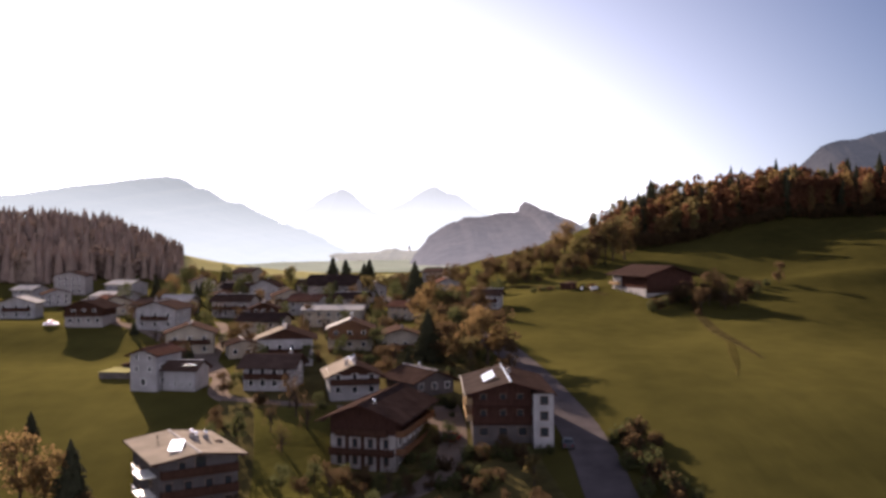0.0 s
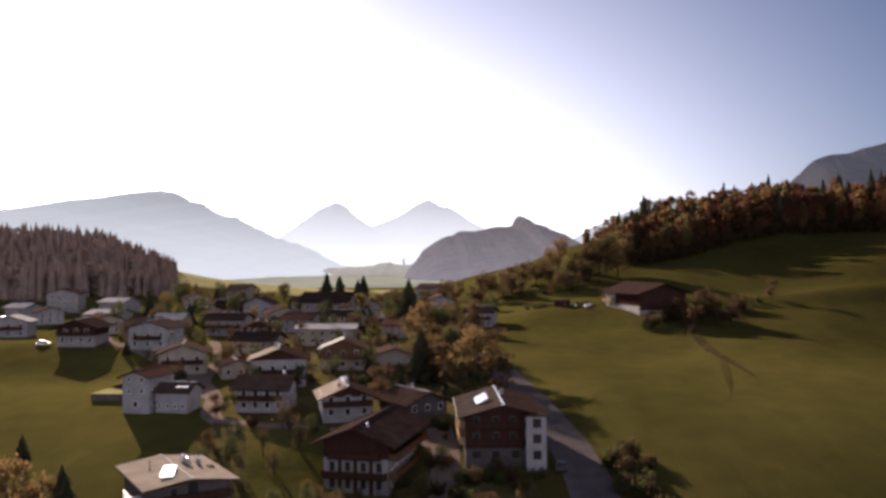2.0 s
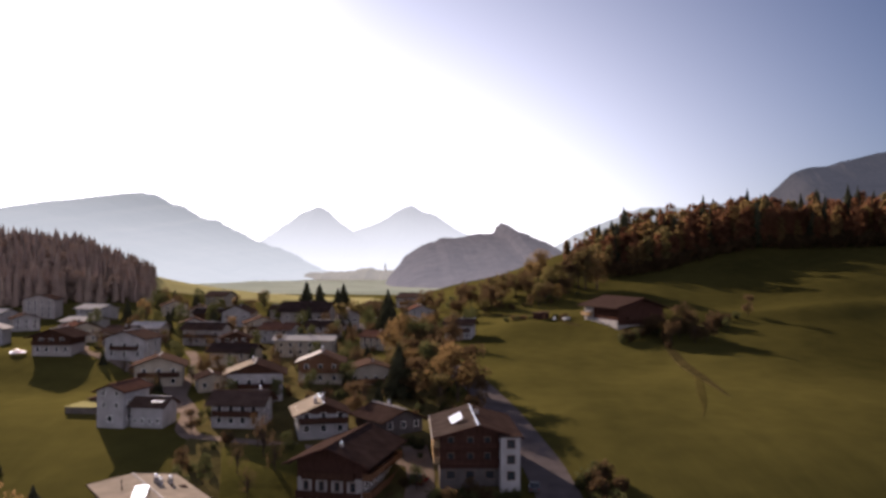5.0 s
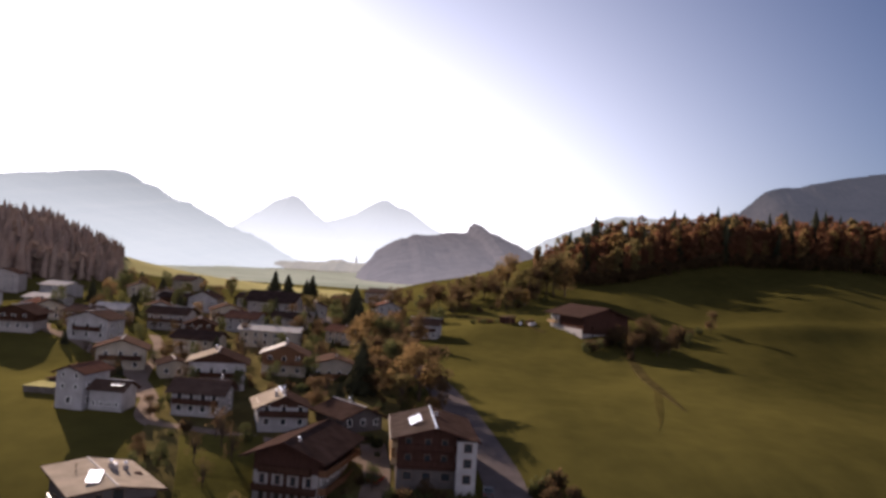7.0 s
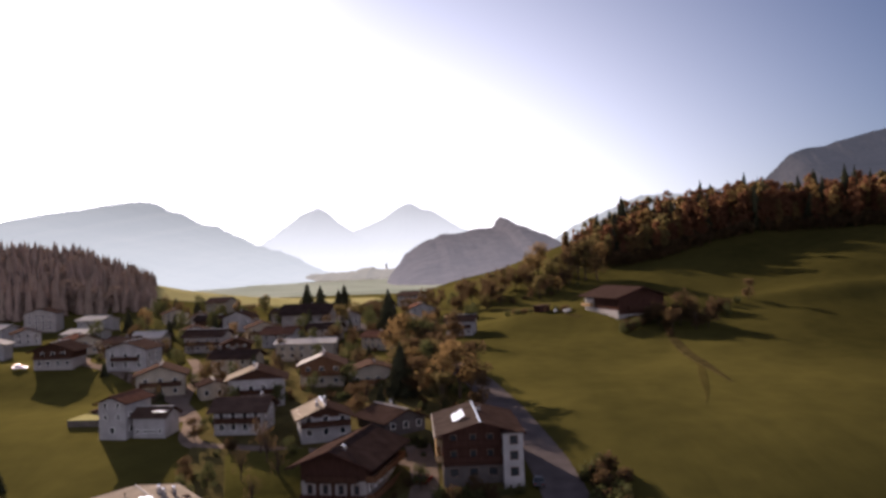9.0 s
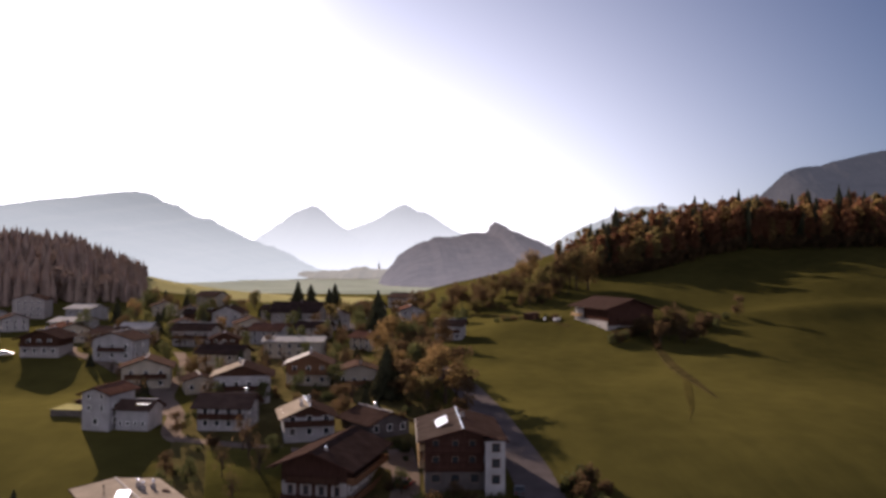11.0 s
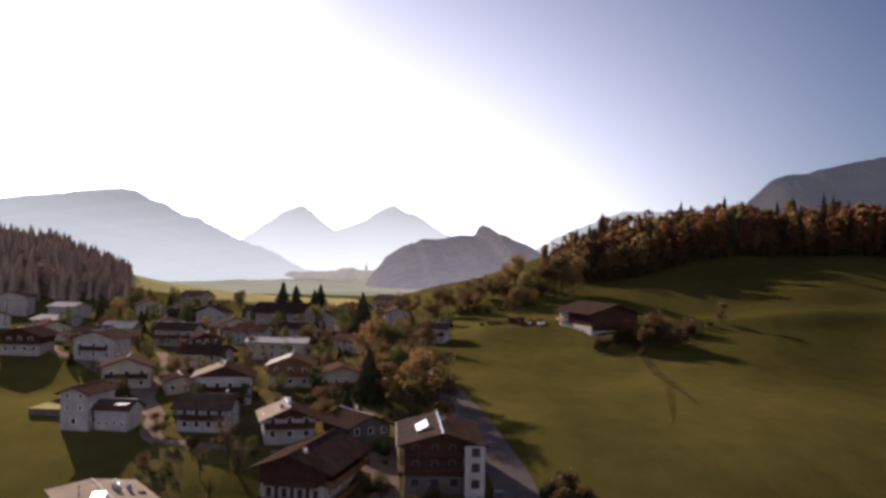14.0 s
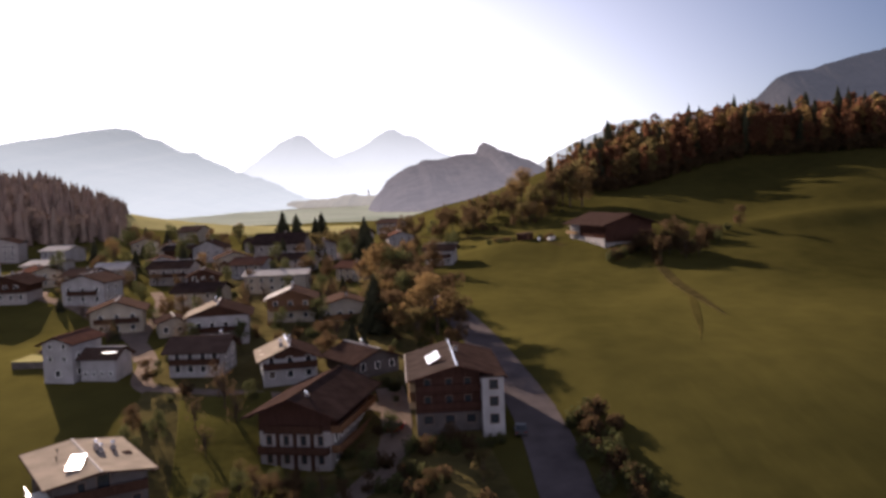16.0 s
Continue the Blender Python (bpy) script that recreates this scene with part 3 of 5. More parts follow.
def house(x, y, w, l, h, heading, label, roof=None, wall=None, pitch=19, upper=None, over=1.0, wood=None, sink=1.2,
          front=(), left=(), right=(), balconies=(), chimneys=(), panels=(), ridge_cap=None, gable_wood=False, brown=False, shutters=None,
          name="house", category="house", cap_shift=0.0, z=None, sunlit_gutter=False, roof_shaded=None):
    """A gabled house, its ridge along local y, its gable facing local -y. upper: the height above which the walls are boarded.
    front, left, right: windows (along, z[, width, height]). chimneys: (x, y, height). panels: (side, along ridge, down slope, width, length)."""
    roof, wall, wood = roof or M_ROOF_BROWN, wall or M_STUCCO, wood or M_WOOD_DARK
    z = ground(x, y) if z is None else z
    ob = thing(name, x, y, z, heading, label, category, "village houses")
    t = math.tan(radians(pitch))
    zr = h + w / 2 * t
    low = upper if upper is not None else h
    body = Shape()
    if upper is None and not gable_wood:
        body.prism([(-w / 2, -sink), (w / 2, -sink), (w / 2, h), (0, zr), (-w / 2, h)], -l / 2, l / 2)
    else:
        body.box(-w / 2, w / 2, -l / 2, l / 2, -sink, low)
    part("wall", body, wall, ob)
    if upper is not None or gable_wood:
        e = 0.06
        up = Shape().prism([(-w / 2 - e, low), (w / 2 + e, low), (w / 2 + e, h), (0, zr), (-w / 2 - e, h)], -l / 2 - e, l / 2 + e)
        part("boarded_wall", up, wood, ob, "stained timber boarding")
    hw, yo, th = w / 2 + over, l / 2 + over * 1.1, 0.24
    lift = 0.02
    for s, nm in ((-1, "roof_slope"), (1, "roof_slope")):
        top = zr + th + lift
        outline = [(0, zr + lift), (0, top), (s * hw, top - hw * t), (s * hw, top - hw * t - th)]
        if s < 0:
            outline = [outline[k] for k in (0, 1, 2, 3)]
        else:
            outline = [outline[k] for k in (3, 2, 1, 0)]
        # right slope can take a darker material, its shade painted into the colour
        slope = part(nm, Shape().prism(outline, -yo, yo), roof_shaded if s > 0 and roof_shaded else roof, ob)
        # boards under the verges and a gutter along the eave
        for yy in (-yo - 0.03, yo - 0.02):
            f = Shape().prism([(k[0], k[1] + 0.03) if k[1] > 0 else k for k in outline], yy, yy + 0.05)
            part("verge_board", f, wood, slope)
        xg, zg = s * (hw + 0.07), top - hw * t - 0.12
        # pale left gutter paints in the sun along that eave
        part("gutter", Shape().tube([(xg, -yo, zg), (xg, yo, zg)], (0.075, 0.075), 6), M_ROOF_GREY if sunlit_gutter and s < 0 else M_ROOF_DARK, slope)
    # pale caps on some roofs paint in the grazing sun on the ridge
    cap = ridge_cap or (M_ROOF_GREY if name == "house" and int(abs(x) * 7) % 3 == 0 else roof)
    zt = zr + th + lift
    part("ridge_cap", Shape().prism([(-0.18 + cap_shift, zt - 0.05), (0.18 + cap_shift, zt - 0.05), (0.13 + cap_shift, zt + 0.1), (-0.13 + cap_shift, zt + 0.1)], -yo, yo), cap, ob)
    for px in (-w / 2 - over * 0.45, 0, w / 2 + over * 0.45):
        zz = zr - abs(px) * t - 0.16
        part("purlin", Shape().box(px - 0.09, px + 0.09, -yo + 0.12, -l / 2, zz - 0.1, zz + 0.1), wood, ob)
    if not chimneys and name == "house" and w > 7:
        cx, cy = (0.7 if int(abs(x)) % 2 else -0.7), (1.6 if int(y) % 2 else -1.2)
        zc = zr - abs(cx) * t
        c = part("chimney", Shape().box(cx - 0.3, cx + 0.3, cy - 0.3, cy + 0.3, zc - 0.1, zc + 1.0), M_STUCCO_GREY, ob)
        part("chimney_cap", Shape().box(cx - 0.4, cx + 0.4, cy - 0.4, cy + 0.4, zc + 1.0, zc + 1.1), M_STONE, c)
    for cx, cy, ch in chimneys:
        zc = zr - abs(cx) * t
        c = part("chimney", Shape().box(cx - 0.32, cx + 0.32, cy - 0.32, cy + 0.32, zc - 0.1, zc + ch), M_STUCCO_GREY, ob)
        part("chimney_cap", Shape().tube([(cx, cy, zc + ch), (cx, cy, zc + ch + 0.2), (cx, cy, zc + ch + 0.5), (cx, cy, zc + ch + 0.62)], (0.18, 0.22, 0.30, 0.09), 10), M_METAL, c, "shiny metal cowl", smooth=True)
    for s, ya, down, pw, pl, *free_set in panels:
        a = radians(pitch)
        cxp = s * (down + pw / 2) * math.cos(a)
        czp = zt - (down + pw / 2) * math.sin(a) + 0.16
        m = pose(cxp, ya, czp, 0, s * pitch, 0)
        if free_set:
            m = pose(cxp, ya, czp + free_set[2], free_set[1], free_set[3] if len(free_set) > 3 else 0, free_set[0])
        pan = part("solar_panel", Shape().box(-pw / 2, pw / 2, -pl / 2, pl / 2, -0.05, 0.05), M_PANEL, ob, "glossy roof panel mirroring the sky", m=m)
        rim = Shape()
        for u0, u1, v0, v1 in ((-pw / 2 - .05, pw / 2 + .05, -pl / 2 - .05, -pl / 2), (-pw / 2 - .05, pw / 2 + .05, pl / 2, pl / 2 + .05), (-pw / 2 - .05, -pw / 2, -pl / 2, pl / 2), (pw / 2, pw / 2 + .05, -pl / 2, pl / 2)):
            rim.box(u0, u1, v0, v1, -0.1, 0.07)
        part("panel_frame", rim, M_METAL, pan)
    for side, wins in (("front", front), ("left", left), ("right", right)):
        for q in wins:
            add_window(ob, side, w + (0.12 if upper is not None and q[1] > low else 0), l + (0.12 if upper is not None and q[1] > low else 0), q[0], q[1], *(q[2:4] or (1.1, 1.3)), brown=brown, shutters=shutters)
    for side, along, zz, length in balconies:
        add_balcony(ob, side, w, l, along, zz, length, wood)
    return ob


def grid(xs, zs, *size):
    return [(a, zz, *size) for zz in zs for a in xs]


# white three-storey house with a tan sheet roof, in front
a_house = house(-38.2, 124.1, 10.7, 15.4, 7.5, 31, "white three-storey house with tan metal roof and brown balconies", M_ROOF_TAN, M_PLINTH, 7.5, over=1.1, wood=M_WOOD_DARK,
                front=grid((-4, -1.4, 1.4, 4), (0.8, 3.4)) + [(-2.2, 6.0, 1.0, 1.3), (0.3, 6.0, 1.6, 1.9)], left=grid((-3.5, 0, 3.5), (0.8, 3.6)), right=grid((-3.5, 0, 3.5), (0.8, 3.6)),
                balconies=[("front", 0, 2.9, 10.2), ("front", 0, 5.6, 10.2)], chimneys=[(1.7, 2.2, 1.0), (2.0, 0.9, 0.8), (3.6, 1.6, 0.9)],
                panels=[(-1, -3.0, 0.9, 1.7, 5.2, -20, 4, 0.14)], brown=True, z=ground(-38.2, 124.1) - 0.35)
for zz in (2.9, 5.6):
    add_balcony(a_house, "left", 10.7, 15.4, 4.4, zz, 4.6, M_FRAME, 2.15, open_rail=True)
for vx, vy in ((-3.3, 1.0), (-0.9, -4.2), (-2.6, 4.4), (3.2, -0.5)):
    vz = 7.5 + (5.35 - abs(vx)) * math.tan(radians(7.5)) + 0.2
    part("vent_pipe", Shape().tube([(vx, vy, vz), (vx, vy, vz + 0.45), (vx, vy, vz + 0.5), (vx, vy, vz + 0.62)], (0.06, 0.06, 0.11, 0.09), 8), M_ROOF_DARK, a_house)
part("roof_hatch", Shape().box(4.3, 5.3, -1.2, 0.2, 7.5, 7.95), M_ROOF_DARK, a_house)

# large brown-roofed house, gable end boarded under a deep overhang
b_house = house(-12.0, 148.5, 10.7, 19.0, 8.5, -14, "large white house with broad dark brown roof and boarded gable", M_ROOF_DARK, M_STUCCO_GREY, 21, over=1.9, upper=5.7, wood=M_WOOD_BLACK, z=-2.4, ridge_cap=M_ROOF_DARK,
                right=grid((-7, -4, -1, 2, 5, 7.6), (3.6,), 1.2, 1.5) + grid((-7, -4, -1, 2, 5, 7.6), (0.9,), 1.2, 1.3), chimneys=[(1.2, -7.2, 0.35)])
for zz, wins in ((3.6, (-3.9, -1.3, 1.3, 3.9)), (0.9, (-3.9, -1.3, 1.3, 3.9))):
    for a in wins:
        add_window(b_house, "front", 10.7, 19.0, a, zz, 0.9, 1.5, brown=True)
for a in (-2.6, 0.0, 2.6):
    part("timber_post", Shape().box(a - 0.3, a + 0.3, -9.64, -9.48, 0.0, 5.7), M_WOOD_DARK, b_house)
add_balcony(b_house, "front", 10.7, 19.0, 0, 2.75, 10.5, M_WOOD_DARK, 1.3)
add_balcony(b_house, "right", 10.7, 19.0, 0, 2.75, 18.6, M_WOOD, 1.5)
add_balcony(b_house, "right", 10.7, 19.0, 0, 5.6, 18.6, M_WOOD, 1.5)
add_balcony(b_house, "front", 10.7, 19.0, 0, 5.75, 8.6, M_WOOD_DARK, 1.2)

# dark timber chalet with a white stair tower
c_house = house(9.4, 153.7, 12.3, 20.0, 7.5, 0.6, "tall dark timber chalet with grey ground floor and white stair tower", M_ROOF_SLATE, M_PLINTH, 15.5, upper=2.2, roof_shaded=M_ROOF_DARK, over=1.3, ridge_cap=M_METAL, sunlit_gutter=True, wood=M_WOOD_BLACK, z=ground(9.9, 153.7) - 0.75,
                front=grid((-4.4, -1.2, 1.6), (3.5, 6.1)) + grid((-4.4, -1.2, 2.0), (0.5,), 1.5, 1.4), left=grid((-7, -3.5, 0, 3.5, 7), (3.5, 6.0)),
                balconies=[("front", -1.2, 2.95, 9.6), ("front", -1.2, 5.65, 9.6), ], panels=[(-1, -3.4, 2.3, 2.1, 3.0, 0, 14, 0.6, -27)], brown=True)
for zz in (2.95, 5.65):
    add_balcony(c_house, "left", 12.4, 20.0, 0, zz, 19.0, M_WOOD_PALE, 1.0)
tow = part("stair_tower", Shape().box(-1.6, 1.6, -1.3, 1.3, -1.2, 7.7), M_STUCCO, c_house, "white rendered stair tower", m=pose(5.15, -11.2, 0))
for zz in (0.8, 3.4, 5.9):
    fr, gl = window_mesh(1.4, 1.5, True)
    win = part("window", fr, None, tow, m=pose(0.1, -1.3, zz))
    part("pane", gl, None, win)
part("tower_roof", Shape().box(-1.8, 1.8, -1.5, 1.45, 7.7, 7.88), M_ROOF_DARK, tow)

# neighbours along the lane
house(-19.6, 174, 9.4, 11, 4.2, 12, "white house with tan metal roof, shade painted on the right slope", M_ROOF_TAN, M_STUCCO, 23, over=1.1, ridge_cap=M_METAL, roof_shaded=M_ROOF_DARK,
      front=grid((-3.2, 0, 3.2), (0.8, 3.2)), left=grid((-3, 1), (0.8, 3.2)), balconies=[("front", 0, 2.7, 9.5)], chimneys=[(-1.3, -2.5, 1.0), (0.3, -1.0, 1.0)], gable_wood=True)
house(-6.2, 176, 9.0, 11, 2.5, 33, "low grey house with dark brown roof between gardens", M_ROOF_DARK, M_PLINTH, 22, front=grid((-3, 0, 3), (0.8,)), right=grid((-3, 0, 3), (0.8,)),
      chimneys=[(0.6, 1, 0.8)], ridge_cap=M_ROOF_GREY)
house(-38.5, 207, 12.5, 12, 6.0, 8, "white two-storey house with tan roof, shade painted on its right slope", M_ROOF_TAN, M_STUCCO, 20, roof_shaded=M_ROOF_DARK, front=grid((-4, -1.2, 1.6, 4.4), (0.9, 3.5)), left=grid((-3, 1), (0.9, 3.5)),
      balconies=[("front", 0, 2.9, 11)], chimneys=[(-0.6, 0, 0.9)], gable_wood=True, ridge_cap=M_ROOF_GREY)
house(-36.2, 180, 8.5, 10.0, 4.6, 84, "small white house with brown roof, eave towards the lane", M_ROOF_BROWN, M_STUCCO, 24, left=grid((-3.4, -1, 1.4, 3.6), (0.7, 2.9)), front=grid((-2, 2), (0.7, 2.9)),
      balconies=[("left", 0, 2.4, 9)], chimneys=[(0.4, -3.6, 0.9)])
house(-60.6, 181, 5.8, 10, 6.9, -12, "tall white house with red-brown roof beside the meadow", M_ROOF_RED, M_STUCCO, 21, over=0.8, front=grid((-1.4, 1.4), (3.6, 5.9), 0.8, 1.0) + [(0, 0.8)],
      right=grid((-3, 1), (3.6, 0.9)), left=grid((-3, 1, 3.5), (0.9, 3.6)))
house(-54.0, 179.5, 6.4, 6.8, 4.0, 80, "low white annexe with brown roof and a bright skylight", M_ROOF_BROWN, M_STUCCO, 24, over=0.6, left=grid((-2.4, -0.8, 0.8, 2.4), (0.7,), 0.7, 0.9),
      panels=[(-1, -2.2, 1.8, 2.0, 2.4, 0, 0, 0.3, 0)])
house(-66, 225, 11.5, 11, 5.4, 12, "pale rendered house with brown roof among shrubs", M_ROOF_BROWN, M_STUCCO_WARM, 20, front=grid((-3.5, 0, 3.5), (0.8, 3.3)), balconies=[("front", 0, 2.8, 10)])
house(-84.5, 261, 12, 11, 6.0, -8, "white house with grey roof above the gravel lane", M_ROOF_BROWN, M_STUCCO, 18, front=grid((-4, 0, 4), (0.8, 3.4)), right=grid((-3, 1.5), (0.8, 3.4)), balconies=[("front", 0, 2.8, 8)])
house(-108.5, 267, 11.2, 12, 5.4, 2, "big dark timber barn house over a grey ground floor", M_ROOF_DARK, M_STUCCO_GREY, 20, upper=2.8, over=1.6, front=grid((-4, -1.4, 1.4, 4), (0.9,)) + grid((-3, 0, 3), (3.6,)),
      balconies=[("front", 0, 3.0, 11)])
house(-150, 309, 12, 11, 5.4, 10, "white house with pale roof in the haze", M_ROOF_GREY, M_STUCCO, 18, front=grid((-4, 0, 4), (0.8, 3.4)), balconies=[("front", 0, 2.8, 9)])
house(-134, 356, 16, 12, 4.6, 82, "long low house with a pale flat roof", M_ROOF_GREY, M_STUCCO, 10, left=grid((-4, 0, 4), (0.8,)), front=grid((-5, 0, 5), (0.8,)))
house(-149, 410, 13, 13, 5.4, 70, "white house with pale roof at the wood's edge", M_ROOF_GREY, M_STUCCO, 14, left=grid((-4, 0, 4), (0.8, 3.2)))
house(-176, 415, 14, 12, 8.4, 5, "tall pale apartment house under the dark wood", M_ROOF_DARK, M_STUCCO_GREY, 16, front=grid((-4.5, -1.5, 1.5, 4.5), (0.8, 3.5, 6.2)))
house(-197, 352, 15, 12, 5.6, 12, "hazy white house with dark roof by the wood", M_ROOF_DARK, M_STUCCO, 18, front=grid((-4, 0, 4), (0.8, 3.4)))
house(-122, 318, 11, 10, 5.0, 40, "brown-roofed house behind the gravel yard", M_ROOF_RED, M_STUCCO_WARM, 20, front=grid((-3, 0, 3), (0.8, 3.2)), left=grid((-3, 0, 3), (0.8, 3.2)))
house(-98, 322, 11, 10, 5.0, 86, "house with pale sunlit roof plane", M_ROOF_GREY, M_STUCCO_GREY, 18, left=grid((-3, 0, 3), (0.8, 3.2)))
house(-75, 312, 12, 13, 5.6, 84, "grey rendered house, long eave side with balcony", M_ROOF_DARK, M_STUCCO_GREY, 18, left=grid((-5, -1.7, 1.7, 5), (0.8, 3.4)), balconies=[("left", 0, 2.8, 12)])
house(-79, 388, 12.5, 12, 6.0, -4, "bright white house with dark gable roof", M_ROOF_DARK, M_STUCCO, 24, front=grid((-4, 0, 4), (0.8, 3.4)))
house(-93, 392, 9, 11, 5.4, 80, "dark timber house beside a white one", M_ROOF_DARK, M_STUCCO, 22, upper=0.8, left=grid((-3, 0, 3), (1.6,)))
house(-49, 388, 15, 20, 7.0, 80, "large farmhouse with huge dark roof and grey wall", M_ROOF_DARK, M_STUCCO_GREY, 26, left=grid((-7, -3.5, 0, 3.5, 7), (0.8, 3.8)), over=1.5)
house(-30, 372, 9, 10, 6.5, 5, "grey-blue rendered house beside the farmhouse", M_ROOF_DARK, M_STUCCO_GREY, 22, front=grid((-2.5, 0, 2.5), (0.8, 3.4)))
house(-36, 280, 11, 18, 5.0, 88, "long pale house with a bright grey roof", M_ROOF_GREY, M_STUCCO_WARM, 11, left=grid((-7, -4, -1, 2, 5), (0.8, 3.0)), over=0.9)
house(-25.5, 229, 11, 11, 5.4, 3, "timber-gabled house with balcony, left roof slope painted sunlit pale", M_ROOF_GREY, M_STUCCO_WARM, 21, roof_shaded=M_ROOF_BROWN, upper=3.2, wood=M_WOOD, front=grid((-3.5, 0, 3.5), (0.8, 3.6)), balconies=[("front", 0, 2.9, 10)], chimneys=[(0.3, -1, 1.2)],
      right=grid((-3, 0, 3), (0.8,)))
house(-13.0, 228, 12.5, 10, 3.6, 8, "cream bungalow with low brown roof", M_ROOF_BROWN, M_STUCCO_WARM, 16, front=grid((-4, -1.3, 1.3, 4), (0.9,)), balconies=[("front", 0, 0.6, 11)], wood=M_WOOD)
house(15.5, 332, 11, 10, 5.4, 78, "white house with dark roof below the meadow edge", M_ROOF_DARK, M_STUCCO, 18, left=grid((-3.5, 0, 3.5), (0.8, 3.2)), balconies=[("left", 0, 2.8, 9)])
house(-111, 494, 14, 12, 5.4, 70, "far house with brown roof on the open field", M_ROOF_BROWN, M_STUCCO_WARM, 20, left=grid((-3.5, 0, 3.5), (0.8, 3.2)))
house(-122, 440, 12, 11, 5.0, 20, "far brown-roofed house beyond the village", M_ROOF_BROWN, M_STUCCO_WARM, 20, front=grid((-3.5, 0, 3.5), (0.8, 3.2)))
house(-62, 345, 12, 12, 5.0, 15, "brown-roofed house in the middle of the village", M_ROOF_BROWN, M_STUCCO_WARM, 20, front=grid((-3.5, 0, 3.5), (0.8, 3.2)), balconies=[("front", 0, 2.7, 10)])
house(-50, 318, 11, 11, 5.0, 75, "red-roofed house among the trees", M_ROOF_RED, M_STUCCO, 20, left=grid((-3.5, 0, 3.5), (0.8, 3.2)))
house(-53, 255, 10, 12, 4.6, 80, "brown house beside orchard trees", M_ROOF_DARK, M_STUCCO_WARM, 20, left=grid((-3.5, 0, 3.5), (0.8, 2.8)))
house(-20, 440, 13, 12, 5.4, 75, "far white-fronted house under conifers", M_ROOF_BROWN, M_STUCCO, 20, left=grid((-3.5, 0, 3.5), (0.8, 3.2)))
house(0, 420, 12, 12, 5.0, 10, "far brown-roofed house by the road", M_ROOF_RED, M_STUCCO, 20, front=grid((-3.5, 0, 3.5), (0.8, 3.2)))
house(-5, 520, 13, 12, 5.4, 60, "small distant house at the village end", M_ROOF_BROWN, M_STUCCO, 20, left=grid((-3.5, 0, 3.5), (0.8, 3.2)))

# more village houses, seen between the trees
house(-100, 300, 10, 10, 4.8, 70, "brown-roofed white house near the lane end", M_ROOF_BROWN, M_STUCCO, 20, left=grid((-3, 0, 3), (0.8, 3.0)), balconies=[("left", 0, 2.6, 8)])
house(-60, 288, 9, 10, 4.8, 10, "dark-roofed house with timber gable", M_ROOF_DARK, M_STUCCO_WARM, 22, upper=3.0, front=grid((-2.6, 0, 2.6), (0.8, 3.4)), balconies=[("front", 0, 2.8, 8)])
house(-88, 345, 10, 11, 4.8, 15, "white house with brown gable roof mid village", M_ROOF_BROWN, M_STUCCO, 20, front=grid((-3, 0, 3), (0.8, 3.0)))
house(-36, 335, 10, 11, 4.8, 80, "white-fronted house under big trees", M_ROOF_DARK, M_STUCCO, 20, left=grid((-3.5, 0, 3.5), (0.8, 3.0)))
house(-104, 420, 10, 10, 4.8, 12, "far pale house with brown roof", M_ROOF_BROWN, M_STUCCO_WARM, 20, front=grid((-3, 0, 3), (0.8, 3.0)))
house(-66, 430, 11, 10, 4.8, 78, "far dark-roofed house by the field", M_ROOF_DARK, M_STUCCO_GREY, 20, left=grid((-3, 0, 3), (0.8, 3.0)))
house(-160, 360, 10, 10, 4.8, 30, "small white house under the dark wood", M_ROOF_BROWN, M_STUCCO, 20, front=grid((-3, 0, 3), (0.8, 3.0)))
house(-182, 385, 11, 10, 4.8, 75, "white house with grey roof under the dark wood", M_ROOF_GREY, M_STUCCO, 16, left=grid((-3, 0, 3), (0.8, 3.0)))
house(-14, 300, 9, 9, 4.4, 60, "small house half hidden by autumn trees", M_ROOF_RED, M_STUCCO_WARM, 20, left=grid((-2.5, 0, 2.5), (0.8, 2.8)))
house(-51, 216, 7, 8, 3.0, 20, "low garden house with dark roof", M_ROOF_DARK, M_STUCCO_WARM, 18, over=0.6, front=grid((-2, 1), (0.8,)))

# hillside farm
farm = house(76.4, 327.0, 17.5, 30, 8.0, 12, "hillside farmhouse with wide dark roof, white walls and timber barn", M_ROOF_DARK, M_STUCCO_GREY, 19, upper=1.6, over=2.3, sink=4, wood=M_WOOD_BLACK, z=ground(72.9, 322.4) - 2.4,
             front=grid((-5, 5), (0.1,)), name="farmhouse", category="farmhouse")
part("white_wall", Shape().box(-9.1, -8.7, 7.0, 15.06, 0.2, 7.0), M_STUCCO, farm, "white rendered dwelling wall")
part("white_wall", Shape().box(-9.0, -8.7, -14.5, 7.0, -1.0, 3.0), M_STUCCO, farm, "white rendered lower wall")
for along, zz in ((-14, 1.0), (-11.4, 1.0), (-8.8, 1.0), (-14, 4.6), (-11.4, 4.6), (-8.8, 4.6), (-3, 0.8), (2, 0.8), (7, 0.4)):
    add_window(farm, "left", 18.22, 32, along, zz)
add_balcony(farm, "left", 18.2, 32, -11.5, 3.9, 8.6, M_WOOD_PALE)
add_balcony(farm, "front", 17.5, 32.1, 0, 3.4, 12, M_WOOD_DARK)

